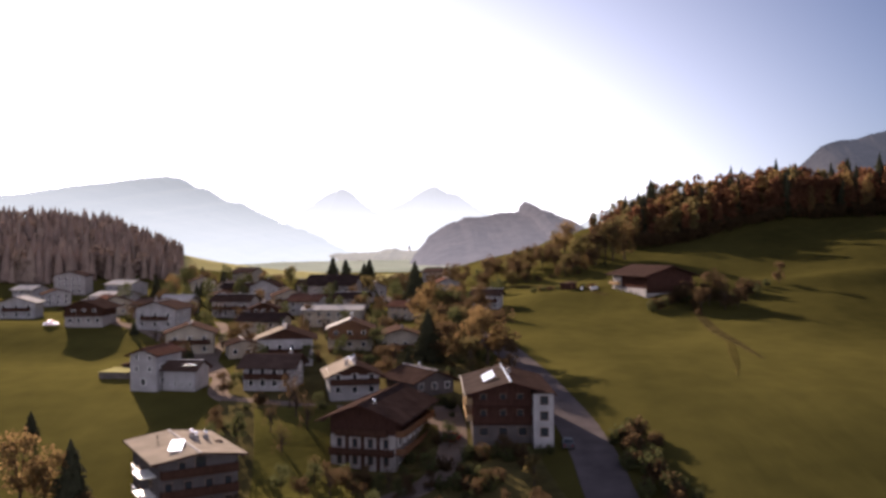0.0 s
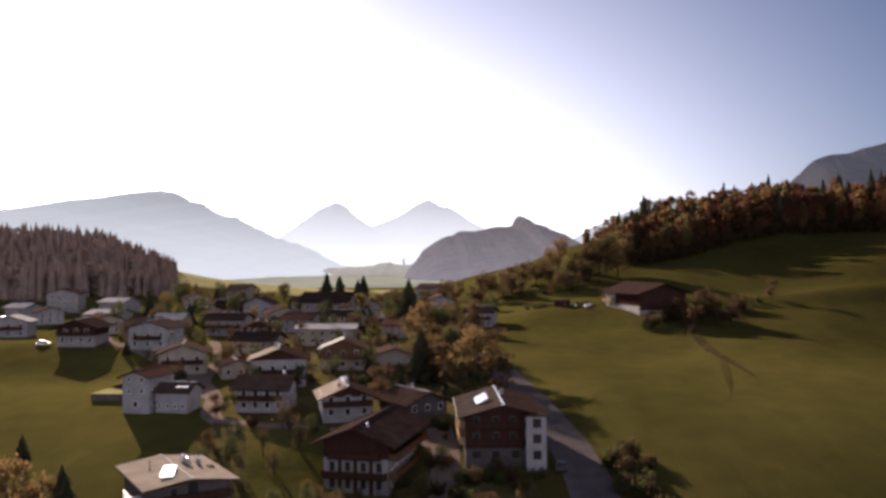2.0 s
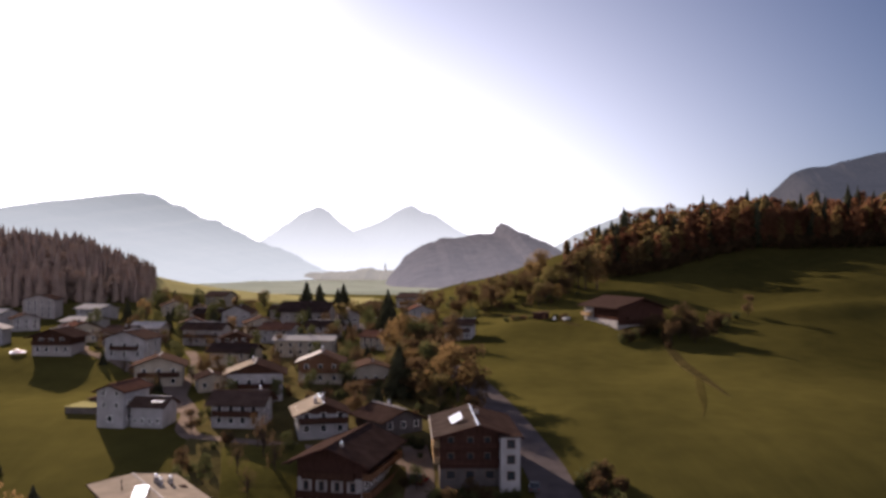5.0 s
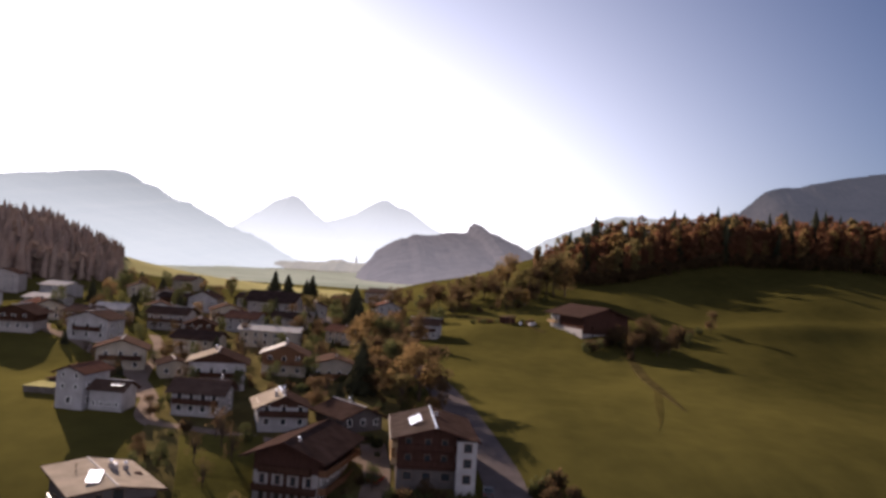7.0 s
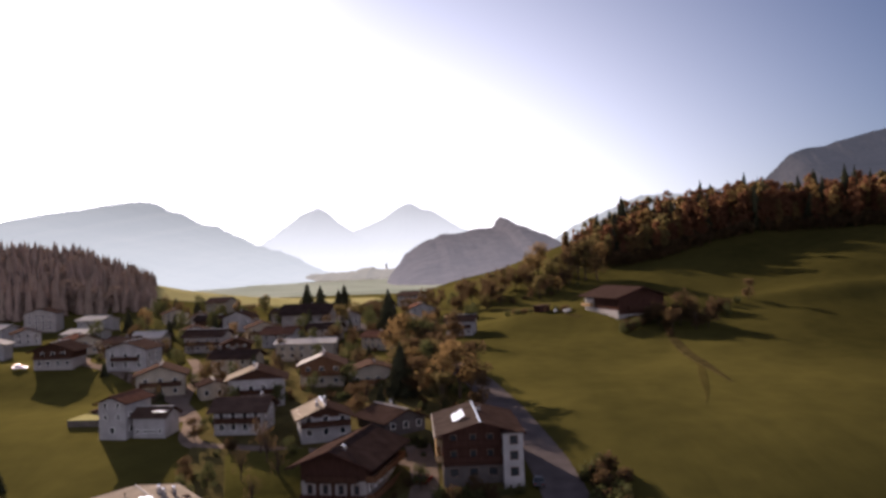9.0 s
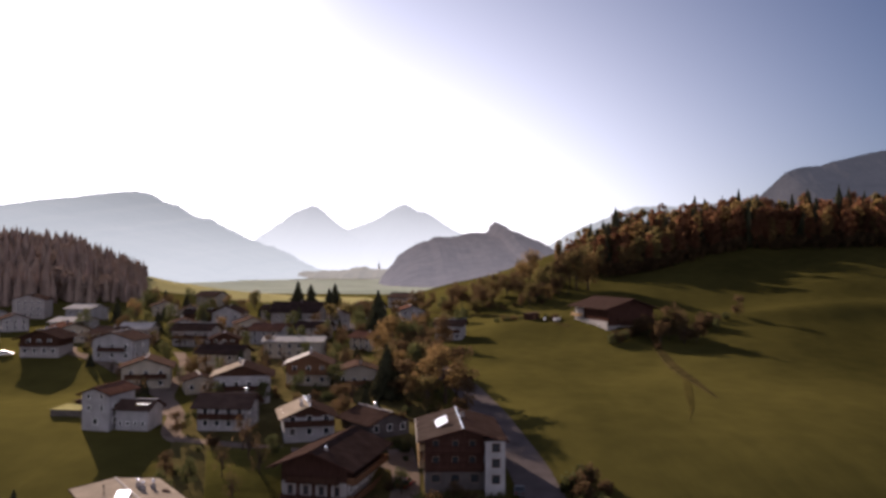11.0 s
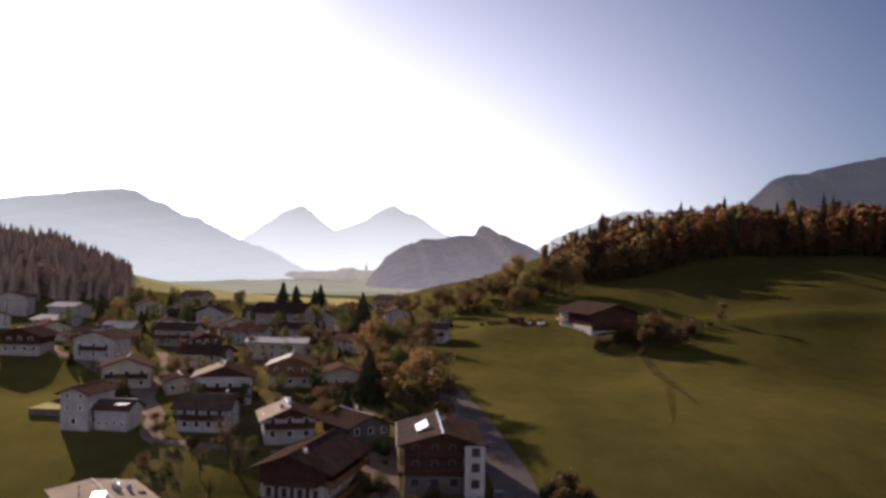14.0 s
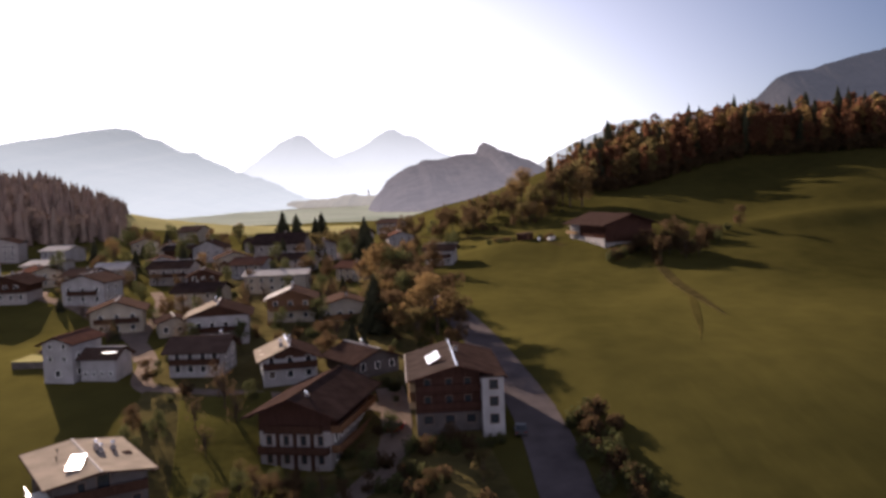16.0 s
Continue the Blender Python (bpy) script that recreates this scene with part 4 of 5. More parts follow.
# small shed and wrapped bales on the shoulder beside the farm
shed = thing("shed", 49, 352, ground(49, 352), 30, "small weathered timber shed on the meadow shoulder", "shed")
part("wall", Shape().box(-2.6, 2.6, -1.9, 1.9, -0.6, 2.3), M_WOOD_BLACK, shed)
part("roof", Shape().prism([(-3.0, 2.25), (3.0, 2.75), (3.0, 2.93), (-3.0, 2.43)], -2.3, 2.3), M_ROOF_BROWN, shed)
part("door", Shape().box(-0.6, 0.6, -1.96, -1.9, -0.1, 1.9), M_WOOD, shed)
for x, y, turn in ((57, 343, 10), (58.6, 343.6, 40), (53.5, 346.5, 80)):
    bale = thing("hay_bale", x, y, ground(x, y) - 0.05, turn, "round bale in white wrap on grass", "hay bale", "bales by the farm")
    part("wrap", Shape().tube([(-0.62, 0, 0.62), (-0.56, 0, 0.62), (0.56, 0, 0.62), (0.62, 0, 0.62)], (0.5, 0.63, 0.63, 0.5), 14), M_FRAME, bale)

# low terrace with a pale retaining wall beside the tall white house
terrace = thing("terrace", -71.5, 190, ground(-71.5, 190), -6, "low garden terrace with pale sunlit slab", "terrace")
part("retaining_wall", Shape().box(-3.4, 3.2, -2.6, 5.0, -1.2, 1.2), M_STONE, terrace)
part("coping", Shape().box(-3.5, 3.3, -2.7, 5.1, 1.2, 1.32), M_FIELD, terrace)
part("lean_to_roof", Shape().prism([(-2.6, 1.7), (3.2, 2.7), (3.2, 2.85), (-2.7, 1.85)], 5.2, 9.2), M_ROOF_BROWN, terrace)
part("lean_to_wall", Shape().prism([(-2.0, -1.0), (3.1, -1.0), (3.1, 2.68), (-2.0, 1.8)], 5.5, 9.0), M_WOOD_DARK, terrace)


# ---- parked cars ----
def car(x, y, heading, paint, label, z=None):
    """A parked saloon: body, glazed cabin, four wheels, lamps."""
    ob = thing("parked_car", x, y, ground(x, y) + 0.1 if z is None else z, heading, label, "car", "parked cars")
    body = [(-2.1, 0.35), (-1.95, 0.28), (1.95, 0.28), (2.15, 0.4), (2.12, 0.68), (1.3, 0.88), (-1.7, 0.92), (-2.12, 0.8)]
    cabin = [(-1.65, 0.9), (0.95, 0.87), (0.25, 1.38), (-1.0, 1.42)]
    turn = pose(0, 0, 0, 0, 0, 0)
    part("body", Shape().prism(body, -0.86, 0.86), paint, ob, m=turn)
    cab = part("cabin", Shape().prism(cabin, -0.74, 0.74), M_GLASS, ob)
    part("roof", Shape().prism([(-1.05, 1.40), (0.3, 1.36), (0.22, 1.46), (-0.98, 1.48)], -0.72, 0.72), paint, cab)
    for wx in (-1.3, 1.35):
        for wy in (-0.84, 0.84):
            wheel = part("wheel", Shape().tube([(wx, wy - 0.1, 0.3), (wx, wy + 0.1, 0.3)], (0.32, 0.32), 14), M_TYRE, ob)
            part("rim", Shape().tube([(wx, wy - 0.112, 0.3), (wx, wy + 0.112, 0.3)], (0.19, 0.19), 10), M_METAL, wheel)
    for wy in (-0.62, 0.62):
        part("headlight", Shape().box(2.06, 2.16, wy - 0.16, wy + 0.16, 0.55, 0.68), M_FRAME, ob)
        part("tail_light", Shape().box(-2.16, -2.06, wy - 0.14, wy + 0.14, 0.6, 0.76), M_CAR_RED, ob)
    return ob


car(18.6, 141.5, 84, M_CAR_DARK, "dark car parked beside the stair tower")

car(-118.5, 262, 20, M_CAR_WHITE, "pale car glinting beside the barn house")
car(-187, 377, 10, M_CAR_WHITE, "white car on the yard by the wood")
car(-180, 379, 15, M_CAR_WHITE, "white car parked beside another")
car(0.2, 147, 70, M_CAR_RED, "red car on the gravel yard")

# ---- trees ----
def conifer_shape(rnd, tiers, per, blades, droop=0.35):
    """Trunk and needle crown of a fir one metre high, with ragged tiers of drooping sprays."""
    trunk = Shape().tube([(0, 0, -0.02), (0, 0, 0.3), (0, 0, 0.97)], (0.016, 0.011, 0.002), 6)
    crown = Shape()
    # dense inner needles
    for i in range(7):
        k = i / 6
        ring = [(0.17 * (1 - k) ** 0.8 * rnd.uniform(0.7, 1.15) + 0.006, 2 * math.pi * a / 9) for a in range(9)]
        crown.v += [(r * math.cos(a), r * math.sin(a), 0.09 + 0.86 * k - r * 0.25) for r, a in ring]
    crown.f += [(i * 9 + a, i * 9 + (a + 1) % 9, (i + 1) * 9 + (a + 1) % 9, (i + 1) * 9 + a) for i in range(6) for a in range(9)]
    for i in range(tiers):
        k = i / (tiers - 1)
        z = 0.10 + 0.87 * k
        reach = 0.24 * (1 - k) ** 0.85 * rnd.uniform(0.8, 1.15) + 0.012
        for j in range(max(3, int(per * (1 - 0.55 * k)))):
            a = 2 * math.pi * (j + rnd.random() * 0.8) / max(3, int(per * (1 - 0.55 * k))) + i
            r = reach * rnd.uniform(0.65, 1.15)
            ca, sa = math.cos(a), math.sin(a)
            for b in range(blades):
                u0, u1 = r * b / blades, r * (b + 1) / blades
                wd = 0.030 * (1 - 0.45 * b / blades) * (1.25 - k) + 0.006
                z0, z1 = z - droop * u0 * rnd.uniform(0.7, 1.2), z - droop * u1 * rnd.uniform(0.9, 1.6)
                crown.add([(ca * u0 - sa * wd, sa * u0 + ca * wd, z0 - 0.008), (ca * u0 + sa * wd, sa * u0 - ca * wd, z0 - 0.008),
                           (ca * u1 + sa * wd * 0.5, sa * u1 - ca * wd * 0.5, z1), (ca * u1 - sa * wd * 0.5, sa * u1 + ca * wd * 0.5, z1)], [(0, 1, 2, 3)])
                crown.add([(ca * u0, sa * u0, z0 + 0.012), (ca * u1, sa * u1, z1 + 0.006), (ca * u1, sa * u1, z1 - 0.022), (ca * u0, sa * u0, z0 - 0.03)], [(0, 1, 2, 3)])
    return trunk, crown


def broadleaf_shape(rnd, leaves, size, wide=0.36, blobs=9):
    """Trunk, limbs and leaf crown of a broadleaf tree one metre high."""
    trunk = Shape().tube([(0, 0, -0.03), (rnd.uniform(-.01, .01), 0, 0.15), (rnd.uniform(-.02, .02), rnd.uniform(-.02, .02), 0.45)], (0.026, 0.019, 0.011), 7)
    limbs = Shape()
    centres = []
    for i in range(blobs):
        a, zc = 2 * math.pi * i / blobs * 1.618 * 2, rnd.uniform(0.24, 0.88)
        rr = wide * 0.62 * math.sqrt(max(0.05, 1 - ((zc - 0.52) / 0.46) ** 2)) * rnd.uniform(0.5, 1.0)
        c = Vector((rr * math.cos(a), rr * math.sin(a), zc))
        centres.append((c, rnd.uniform(0.10, 0.17) * wide / 0.36))
        limbs.tube([(0, 0, rnd.uniform(0.18, 0.4)), c * 0.5 + Vector((0, 0, zc * 0.3)), c], (0.010, 0.007, 0.002), 5)
    crown = Shape()
    for i in range(leaves):
        c, r = centres[i % blobs]
        d = Vector((rnd.gauss(0, 1), rnd.gauss(0, 1), rnd.gauss(0, 1)))
        p = c + d.normalized() * r * rnd.random() ** 0.4 * Vector((1, 1, 0.8)).length / 1.62
        q = Euler((rnd.uniform(0, 6.3), rnd.uniform(0, 6.3), rnd.uniform(0, 6.3))).to_matrix()
        s = size * rnd.uniform(0.6, 1.35)
        crown.add([p + q @ Vector(v) for v in ((-s, -s * 0.5, 0), (s * 0.2, -s * 0.6, 0.1 * s), (s, s * 0.4, 0), (-s * 0.3, s * 0.7, -0.1 * s))], [(0, 1, 2, 3)])
    return trunk, limbs, crown


LEAF = {"bare": M_RUST, "orange": M_ORANGE, "yellow": M_YELLOW, "rust": M_RUST, "green": M_GREEN}
WORD = {"bare": "nearly leafless brown orchard tree", "orange": "orange autumn tree with dense crown", "yellow": "yellow-green autumn tree with rounded crown", "rust": "rust-brown autumn tree with thinning leaves", "green": "dull green leafy tree"}
_tree = {}
_rt = random.Random(21)


def tree(kind, x, y, h, wide=1.0):
    """A tree of that kind and height on the ground; alike trees share their meshes."""
    variant = (kind, _rt.randrange(3))
    wide *= 1.5 if kind == "fir" else 1
    m = pose(x, y, ground(x, y) - 0.05, 0, 0, _rt.uniform(0, 360)) @ Matrix.Diagonal((h * wide, h * wide, h, 1))
    if variant in _tree:
        k = _tree[variant].scale
        return copy_thing(_tree[variant], m @ Matrix.Diagonal((1 / k[0], 1 / k[1], 1 / k[2], 1)))
    if kind == "fir":
        ob = tagged(new("fir_tree"), "dark green fir with pointed crown", "conifer", "village trees")
        trunk, crown = conifer_shape(_rt, 26, 12, 3)
        part("trunk", trunk, M_BARK, ob)
        part("crown", crown, M_FIR, ob)
    else:
        ob = tagged(new("tree"), WORD[kind] + " on grass", "tree", "village trees")
        trunk, limbs, crown = broadleaf_shape(_rt, 260 if kind == "bare" else 1350, 0.018 if kind == "bare" else 0.022, wide=0.40, blobs=26 if kind == "bare" else 13)
        part("trunk", trunk, M_BARK, ob)
        part("limb", limbs, M_BARK, ob)
        part("crown", crown, LEAF[kind], ob)
    ob.matrix_basis = m
    _tree[variant] = ob
    return ob


for x, y, h in ((-12, 334, 18.7), (-61.4, 479.5, 17), (-54.7, 483, 15.6), (-43.8, 509, 14.7), (-45, 486, 13.4),
                (-5, 205.5, 12.5), (-52.6, 120.5, 9.8), (-71.7, 149.5, 4.4)):
    tree("fir", x, y, h)
for x, y, h in ((-87.6, 493, 11.1), (-6.9, 294.5, 11.4), (-9.7, 305, 9.4), (1, 237, 9.2), (57.9, 425.5, 19.2),
                (82.2, 403.5, 20), (82.9, 293, 7.4), (-58.9, 119, 11.1), (-55.8, 119.5, 9.7)):
    tree("orange", x, y, h)
for x, y, h in ((-32.7, 362.5, 11.7), (-27.4, 380, 12.7), (68.2, 421.5, 12.3), (32.6, 454, 10.3),
                (77.3, 405.5, 21.1), (62.3, 410, 13.8), (57.9, 446, 13.1)):
    tree("yellow", x, y, h)
for x, y, h in ((-0.3, 284.5, 10.6), (-3.5, 238, 8.4), (-18.7, 395, 12.7),
                (-56.6, 232, 7.4), (-54, 237, 6.1), (-44.8, 173, 5),
                (-49.9, 118.5, 3.8), (-16.5, 127.5, 4.4), (-12.6, 124.5, 4.3), (-21.5, 122.5, 4.3), (88.7, 296.5, 12.5),
                (81.5, 298, 9.8), (92.1, 290.5, 10), (123, 324.5, 8.7), (74.7, 409.5, 22.2),
                (51, 425.5, 11.8), (41.9, 430, 13.3), (35.5, 427, 14.3), (25.3, 431, 14.4), (19.3, 422.5, 15.2),
                (3.1, 434.5, 15.2), (10.7, 456.5, 9.6), (-122.6, 443, 8.6), (-4.1, 175.5, 4.5), (69.1, 403.5, 15.1),
                (52, 412, 13.1), (46.2, 419, 14), (79.3, 300.5, 7.7), (83.5, 288.5, 9.3), (92.4, 296, 11),
                (96.2, 290.5, 8.4), (31.3, 418.5, 13.3), (22.9, 438.5, 13.3)):
    tree("rust", x, y, h)
for kind, x, y, h in (("rust", -19, 132, 3.6), ("green", -16, 130.5, 3.8), ("rust", -12.8, 129, 4.2), ("bare", -9.5, 128, 4.6), ("green", -6.8, 129, 3.4), ("yellow", -21.3, 134.5, 3.4), ("rust", -14.5, 125.5, 4.2),
                      ("green", -10.8, 123.5, 4.0), ("rust", -6.5, 124.5, 3.8), ("bare", -17.8, 126, 5.0), ("rust", -3.5, 127.5, 3.4)):
    tree(kind, x, y, h)
# broad sunlit crowns beside the road
for kind, x, y, h, wide in (("orange", 4.2, 197, 12.0, 1.3), ("orange", 8.8, 202, 13.5, 1.25), ("rust", 11.8, 210, 13.0, 1.2), ("rust", 12.4, 189, 8.5, 1.2), ("rust", -1.2, 205, 10.5, 1.2), ("yellow", 4.6, 191, 8.5, 1.2),
                            ("orange", -5.8, 262, 14.5, 1.25), ("green", -0.8, 259, 14.0, 1.2), ("rust", 2.6, 256, 13.0, 1.2), ("rust", 2.0, 232, 10.0, 1.2), ("orange", -2.5, 226, 9.0, 1.1)):
    tree(kind, x, y, h, wide)
for x, y, h in ((-28, 158, 7.5), (-25, 152, 6.5), (-31, 150, 6.0), (-27.5, 141, 5.5), (-30, 163, 7.0)):
    tree("bare", x, y, h)
for x, y, h in ((-22, 380.5, 10.5), (-57.2, 222.5, 5), (-24, 160, 4.3), (-43.7, 175.5, 3.9), (-20.4, 128.5, 4.5),
                (-24.8, 125.5, 4.8), (15.9, 439.5, 7.9), (-131.4, 454, 10.2), (-32.5, 206, 3.9), (108.5, 306.5, 4.9)):
    tree("green", x, y, h)


def bush(kind, x, y, h):
    """A rounded garden shrub, many thin stems and a leafy crown down to the ground."""
    key = ("bush", kind, _rt.randrange(2))
    m = pose(x, y, ground(x, y) - 0.1, 0, 0, _rt.uniform(0, 360)) @ Matrix.Diagonal((h * 1.25, h * 1.25, h, 1))
    if key in _tree:
        k = _tree[key].scale
        return copy_thing(_tree[key], m @ Matrix.Diagonal((1 / k[0], 1 / k[1], 1 / k[2], 1)))
    ob = tagged(new("shrub"), {"rust": "rust-brown garden shrub", "green": "dark green garden shrub", "yellow": "yellowing garden shrub", "orange": "orange garden shrub"}[kind] + " beside a house", "shrub", "garden shrubs")
    stems, crown = Shape(), Shape()
    for i in range(7):
        a = 2.4 * i
        stems.tube([(0, 0, 0), (0.15 * math.cos(a), 0.15 * math.sin(a), 0.4), (0.3 * math.cos(a), 0.3 * math.sin(a), 0.75)], (0.03, 0.02, 0.008), 5)
    for i in range(420):
        d = Vector((_rt.gauss(0, 1), _rt.gauss(0, 1), _rt.gauss(0, 1))).normalized() * _rt.uniform(0.55, 1.0)
        p = Vector((d.x * 0.48, d.y * 0.48, 0.5 + d.z * 0.48)) * (0.85 + 0.25 * math.sin(3 * math.atan2(d.y, d.x) + 2 * d.z))
        q = Euler((_rt.uniform(0, 6.3), _rt.uniform(0, 6.3), _rt.uniform(0, 6.3))).to_matrix()
        s = 0.06 * _rt.uniform(0.6, 1.35)
        crown.add([p + q @ Vector(v) for v in ((-s, -s * 0.5, 0), (s * 0.2, -s * 0.6, 0.1 * s), (s, s * 0.4, 0), (-s * 0.3, s * 0.7, -0.1 * s))], [(0, 1, 2, 3)])
    part("stem", stems, M_BARK, ob)
    part("crown", crown, LEAF[kind], ob)
    ob.matrix_basis = m
    _tree[key] = ob
    return ob


# gardens: trees and shrubs scattered between the houses
SITES = [(o.location.x, o.location.y) for o in scene.objects if o.name.startswith(("house", "farmhouse"))]


def free(x, y, r):
    on_road = abs(x - float(np.interp(y, (105, 127, 147, 193, 220, 245, 280, 330, 400, 520), (22.5, 22, 21.5, 18, 14.5, 10, 4, -8, -30, -60)))) < 5
    on_lane = y < 285 and abs(x - float(np.interp(y, (163, 177, 190, 205, 220, 240, 262, 285), (-44, -48, -50.5, -56, -59, -61, -66, -74)))) < 4
    return not on_road and not on_lane and all(math.hypot(x - a, (y - b) * 0.8) > r for a, b in SITES)


_rg = random.Random(33)
_spots = []


def scatter(count, x0, x1, y0, y1, kinds, weights, low, high, gap, clear, maker):
    made = tries = 0
    while made < count and tries < 60 * count:
        tries += 1
        x, y = _rg.uniform(x0, x1), _rg.uniform(y0, y1)
        if (-35 < x < -8 and 118 < y < 168) or x < -46 - max(0, y - 170) * 0.55 or not free(x, y, clear) or any(math.hypot(x - a, y - b) < gap for a, b in _spots):
            continue
        _spots.append((x, y))
        maker(_rg.choices(kinds, weights)[0], round(x, 1), round(y, 1), round(_rg.uniform(low, high), 1))
        made += 1


MIXED = ("rust", "green", "yellow", "orange")
scatter(24, -6, 12, 222, 345, ("rust", "green", "orange", "yellow", "fir", "bare"), (5, 2, 1.2, 2.5, 2, 2), 7, 12, 3.6, 8, tree)
scatter(80, -110, 5, 185, 340, ("rust", "green", "yellow", "orange", "fir", "bare"), (4, 6, 0.4, 0.3, 3, 4), 4, 8, 4.5, 8.5, tree)
scatter(60, -140, 0, 340, 480, ("rust", "green", "orange", "fir", "bare"), (4, 5, 0.5, 3, 3), 6, 11, 7, 9, tree)
scatter(30, -45, 12, 108, 150, MIXED, (5, 6, 0.5, 0.3), 2.5, 5, 4, 9.5, tree)
scatter(90, -70, 12, 110, 230, MIXED, (5, 7, 0.5, 0.3), 1.2, 2.6, 2.2, 7.5, bush)
scatter(70, -130, 5, 230, 380, MIXED, (5, 7, 0.5, 0.3), 1.5, 3.0, 3, 7.5, bush)


# hedge trees and bushes along the shoulder of the hill
def hedge(count, line, spread, kinds, weights, low, high, maker):
    for i in range(count):
        k = (i + _rg.random()) / count * (len(line) - 1)
        j = min(int(k), len(line) - 2)
        f = k - j
        x = line[j][0] + (line[j + 1][0] - line[j][0]) * f + _rg.gauss(0, spread)
        y = line[j][1] + (line[j + 1][1] - line[j][1]) * f + _rg.gauss(0, spread)
        maker(_rg.choices(kinds, weights)[0], round(x, 1), round(y, 1), round(_rg.uniform(low, high), 1))


SHOULDER = [(12, 395), (30, 405), (46, 400), (58, 398), (70, 396)]
hedge(9, SHOULDER, 5, MIXED, (6, 4, 2, 2), 6, 13, tree)
hedge(8, SHOULDER, 5, MIXED, (5, 5, 1, 1), 1.5, 3, bush)
hedge(9, [(6, 330), (10, 350), (16, 372), (22, 395)], 4, MIXED, (6, 4, 1, 1), 4, 8, tree)
hedge(46, [(27.8, 146), (28.6, 138), (29.6, 130), (30.6, 118)], 1.5, ("rust", "green"), (3, 4), 1.8, 3.2, bush)
hedge(14, [(36, 356), (44, 356), (54, 351), (60, 345)], 1.6, ("rust", "green"), (3, 3), 1.2, 2.6, bush)
hedge(16, [(86, 300), (92, 306), (102, 312), (118, 322)], 3, ("rust", "green"), (4, 2), 1.5, 4, bush)


# ---- woods ----
def wood(name, spots, templates, mat, label, seed):
    """Many trees joined into one mesh: far woods that nobody could count."""
    rnd = random.Random(seed)
    vs, fs, k = [], [], 0
    for x, y, h in spots:
        v, f = templates[rnd.randrange(len(templates))]
        a, wd = rnd.uniform(0, 6.3), h * rnd.uniform(0.75, 1.25)
        c, s = math.cos(a), math.sin(a)
        w = np.empty_like(v)
        w[:, 0], w[:, 1] = x + wd * (c * v[:, 0] - s * v[:, 1]), y + wd * (s * v[:, 0] + c * v[:, 1])
        w[:, 2] = ground(x, y) - 0.2 + h * v[:, 2]
        vs.append(w)
        fs.append(f + k)
        k += len(v)
    v, f = np.concatenate(vs), np.concatenate(fs)
    me = bpy.data.meshes.new(name)
    me.vertices.add(len(v))
    me.vertices.foreach_set("co", v.ravel())
    me.loops.add(f.size)
    me.loops.foreach_set("vertex_index", f.ravel().astype(np.int32))
    me.polygons.add(len(f))
    me.polygons.foreach_set("loop_start", np.arange(0, f.size, 4, dtype=np.int32))
    me.update(calc_edges=True)
    me.materials.append(mat)
    return tagged(new(name, me), label, "forest", kind="stuff")


def quads(shape):
    return np.array(shape.v, dtype=np.float64), np.array([q for q in shape.f if len(q) == 4], dtype=np.int64)


def both(*shapes):
    s = Shape()
    for t in shapes:
        s.add(t.v, t.f)
    return quads(s)


_rw = random.Random(8)
FIRS = [both(*conifer_shape(_rw, 16, 8, 2)) for _ in range(3)]
LEAFY = [both(*broadleaf_shape(_rw, 420, 0.031, wide=0.16, blobs=34)[::2]) for _ in range(4)]
SPARSE = [both(*broadleaf_shape(_rw, 150, 0.050, wide=0.24, blobs=9)[::2]) for _ in range(3)]


def inside(x, y, line, deep):
    """How far (x, y) lies behind a line of (x, y) running along x, if within the depth."""
    yl = float(np.interp(x, [p[0] for p in line], [p[1] for p in line]))
    return 0 <= y - yl <= deep


EDGE_EAST = [(84, 448), (98, 436), (129, 446), (181, 470), (208, 467), (231, 450), (330, 405), (420, 385)]
spots = {"fir": [], "orange": [], "rust": [], "yellow": []}
for _ in range(4300):
    x, y = _rw.uniform(84, 420), _rw.uniform(385, 545)
    if inside(x, y, EDGE_EAST, 70) and _rw.random() < 0.42:
        kind = _rw.choices(("fir", "orange", "rust", "yellow"), (0.12, 0.36, 0.34, 0.18) if x < 140 else (0.12, 0.20, 0.62, 0.06))[0]
        if kind == "fir" and inside(x, y, EDGE_EAST, 22):
            kind = "rust"
        spots[kind].append((x, y, _rw.uniform(15, 27) * (1.12 if kind == "fir" else 1) * min(1, 0.6 + max(0, x - 84) / 100)))
# dark fir clumps standing above the crowns, and thicket added for the shaded foot
for px, top, count in ((104, 64, 3), (163, 73, 5), (184, 77, 4), (136, 69, 3), (231, 80, 2)):
    for k in range(count):
        x, y = px + _rw.uniform(-7, 7), 482 + _rw.uniform(-6, 10)
        spots["fir"].append((x, y, top - _rw.uniform(0, 5) - ground(x, y)))
thicket = []
for _ in range(420):
    x = _rw.uniform(86, 330)
    y = float(np.interp(x, [p[0] for p in EDGE_EAST], [p[1] for p in EDGE_EAST])) + _rw.uniform(-4, 14)
    thicket.append((x, y, _rw.uniform(4, 9)))
wood("east_forest_thicket", thicket, [(v * np.array((2.0, 2.0, 1.0)), f) for v, f in SPARSE], M_RUST, "brown thicket added to darken the shaded forest foot", 6)
wood("east_forest_firs", spots["fir"], FIRS, M_FIR, "scattered dark firs in the hilltop forest", 1)
wood("east_forest_orange", spots["orange"], LEAFY, M_ORANGE, "orange autumn trees of the hilltop forest", 2)
wood("east_forest_rust", spots["rust"], LEAFY, M_COPPER, "rust-brown autumn trees of the hilltop forest", 3)
wood("east_forest_yellow", spots["yellow"], LEAFY, M_YELLOW, "yellowing autumn trees of the hilltop forest", 4)

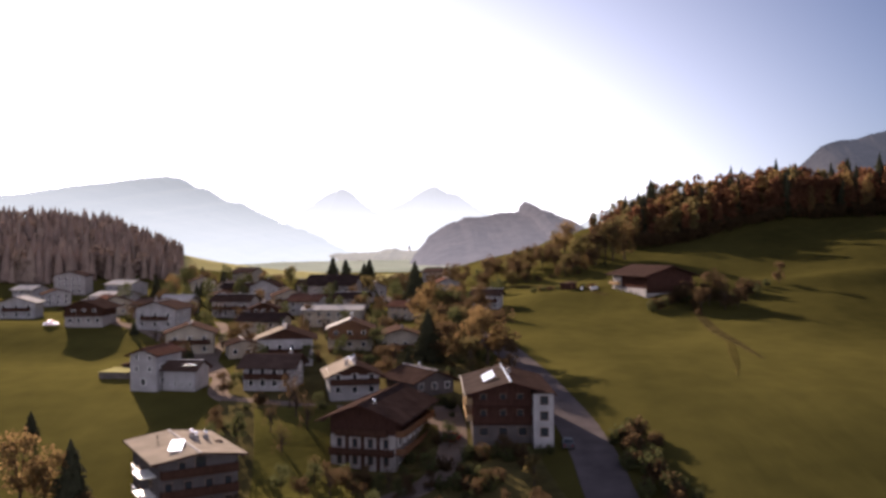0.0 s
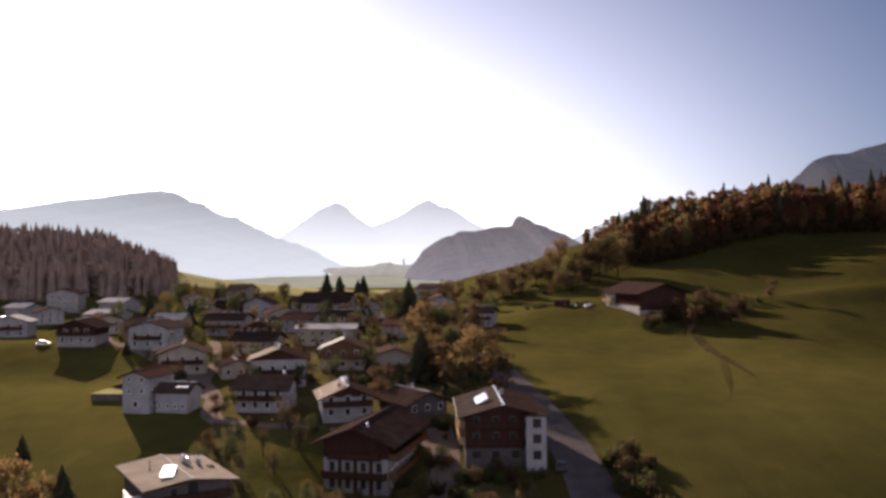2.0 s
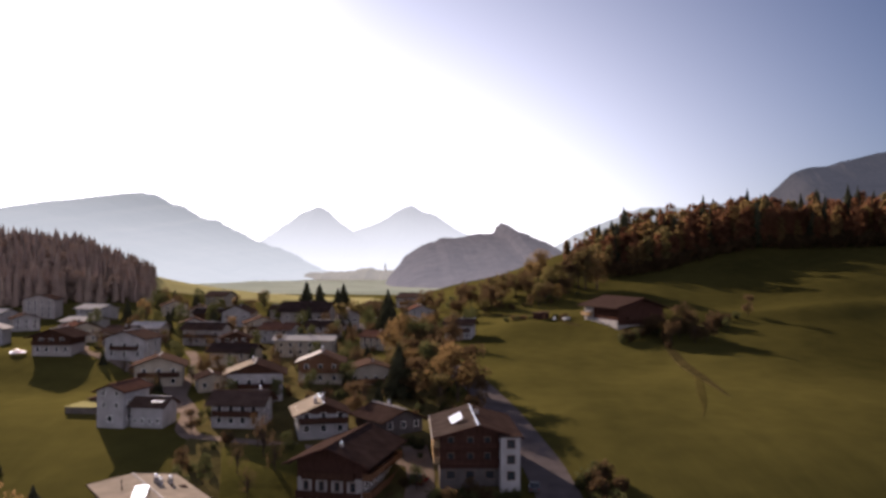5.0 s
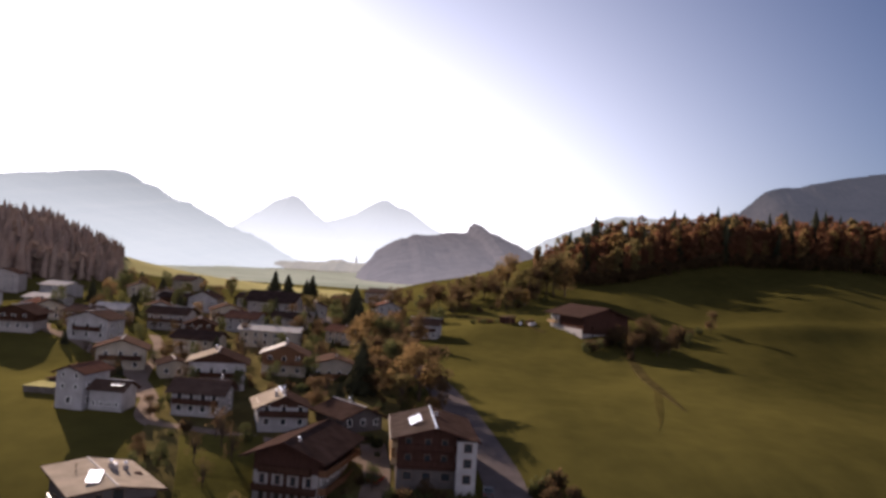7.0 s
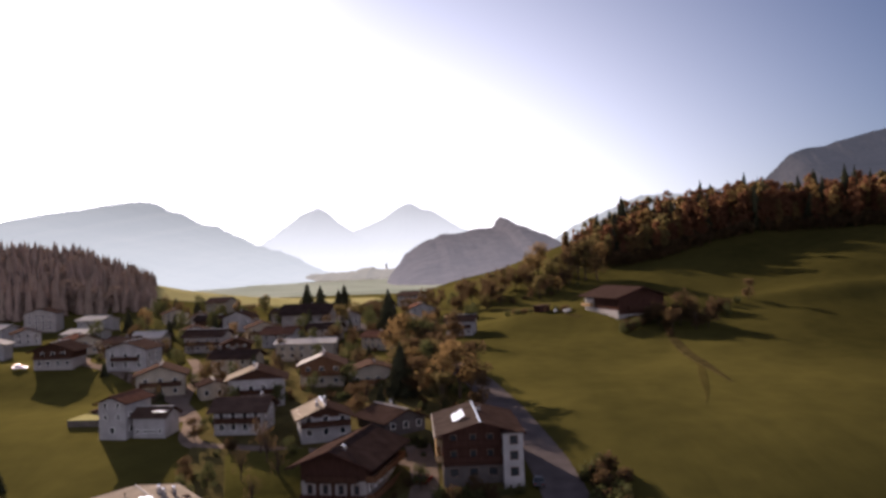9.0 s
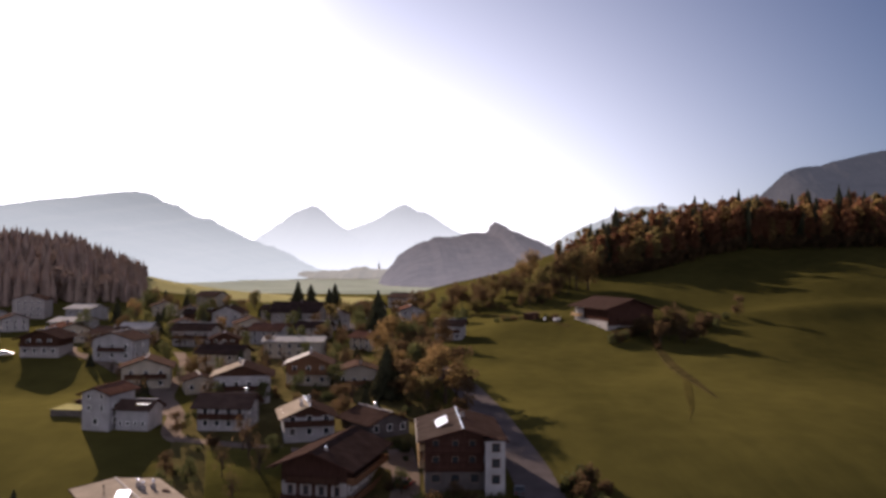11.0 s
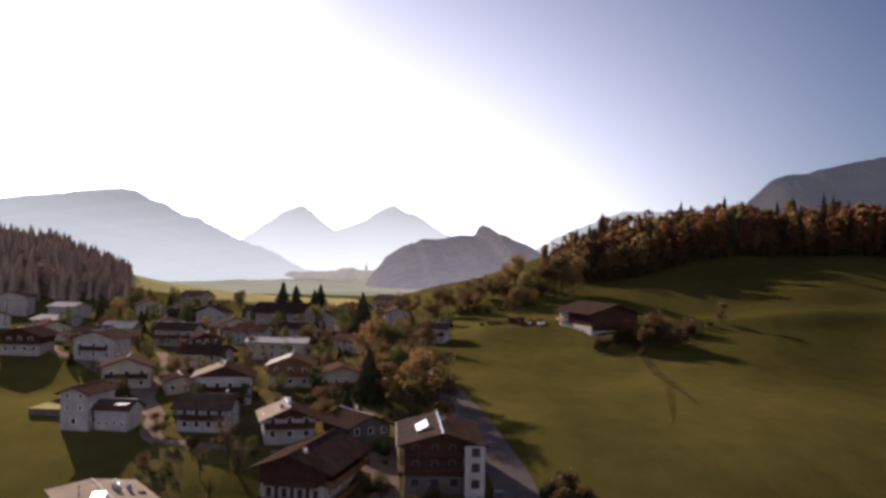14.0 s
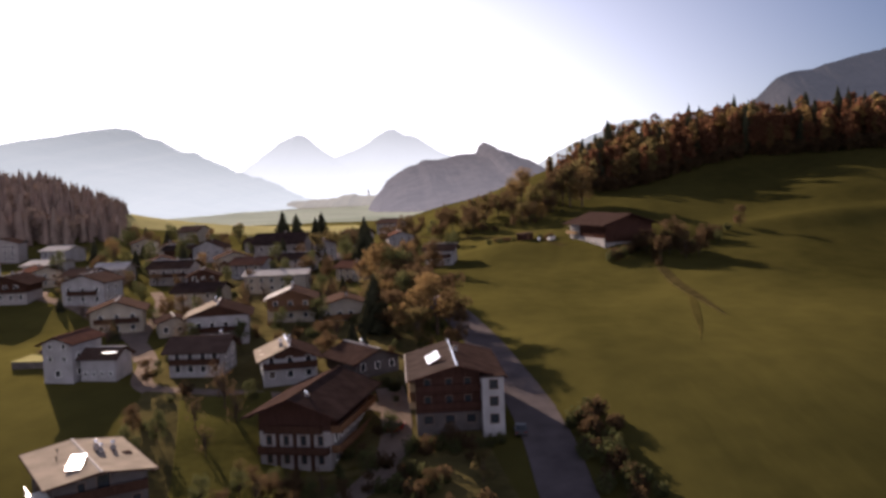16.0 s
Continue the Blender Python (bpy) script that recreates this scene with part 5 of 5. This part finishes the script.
west = []
for _ in range(5200):
    x, y = _rw.uniform(-430, -145), _rw.uniform(440, 680)
    slant = -x / y - 0.299
    if slant > 0 and y > 442 + max(0, (x + 200)) * 0.8 and _rw.random() < 0.5:
        west.append((x, y, _rw.uniform(13, 22) * min(1, 0.5 + slant * 6)))
SLIM = [both(*conifer_shape(_rw, 11, 6, 1, 0.5)) for _ in range(4)]
BROAD = SLIM + [(v * np.array((1.0, 1.0, 0.9)), f) for v, f in SPARSE[:1]]
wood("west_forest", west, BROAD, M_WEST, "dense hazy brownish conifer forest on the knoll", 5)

# shrubs along the foot of the farmhouse
for kind, x, y, h in (("orange", 82.6, 291, 3.0), ("rust", 81.6, 284, 2.4), ("rust", 107, 316, 5.2), ("rust", 109.6, 315, 4.4), ("rust", 104.5, 313, 2.6), ("rust", 100.5, 309, 2.4), ("green", 69, 295, 4.2), ("rust", 71, 296, 4.4), ("green", 73.5, 297, 4.0), ("rust", 76, 300, 4.2),
                      ("rust", 79, 303, 4.2), ("green", 82, 304, 4.0), ("rust", 70, 299, 3.6)):
    bush(kind, x, y, h)


# far church tower on the low ridge
spire = thing("church_tower", -92, 2395, 24, 20, "tiny hazy church tower on the far ridge", "tower")
# shaft left white so that haze is put into its colour
part("shaft", Shape().box(-2.5, 2.5, -2.5, 2.5, -8, 14), M_FRAME, spire)
part("spire", Shape().tube([(0, 0, 14), (0, 0, 18), (0, 0, 27)], (3.4, 2.0, 0.1), 8), M_ROOF_GREY, spire)

# dark shrubs before the timber chalet and along the yard
for kind, x, y, h in (("green", 2.5, 139.5, 2.6), ("rust", 4.5, 138, 3.0), ("green", 6.4, 138.5, 2.6), ("green", 8.5, 137.6, 2.2), ("rust", 10.4, 138.4, 2.4), ("green", 12.2, 136.8, 2.2), ("rust", -1, 136, 2.4),
                      ("green", 1.5, 132, 2.8), ("green", 4, 130, 2.6), ("rust", 6.5, 129, 2.4), ("green", 5.0, 126, 2.8), ("rust", 2.6, 124, 3.0), ("green", 0.4, 127, 2.8), ("green", 13.6, 137.8, 2.0), ("green", 15.4, 138.8, 1.8)):
    bush(kind, x, y, h)
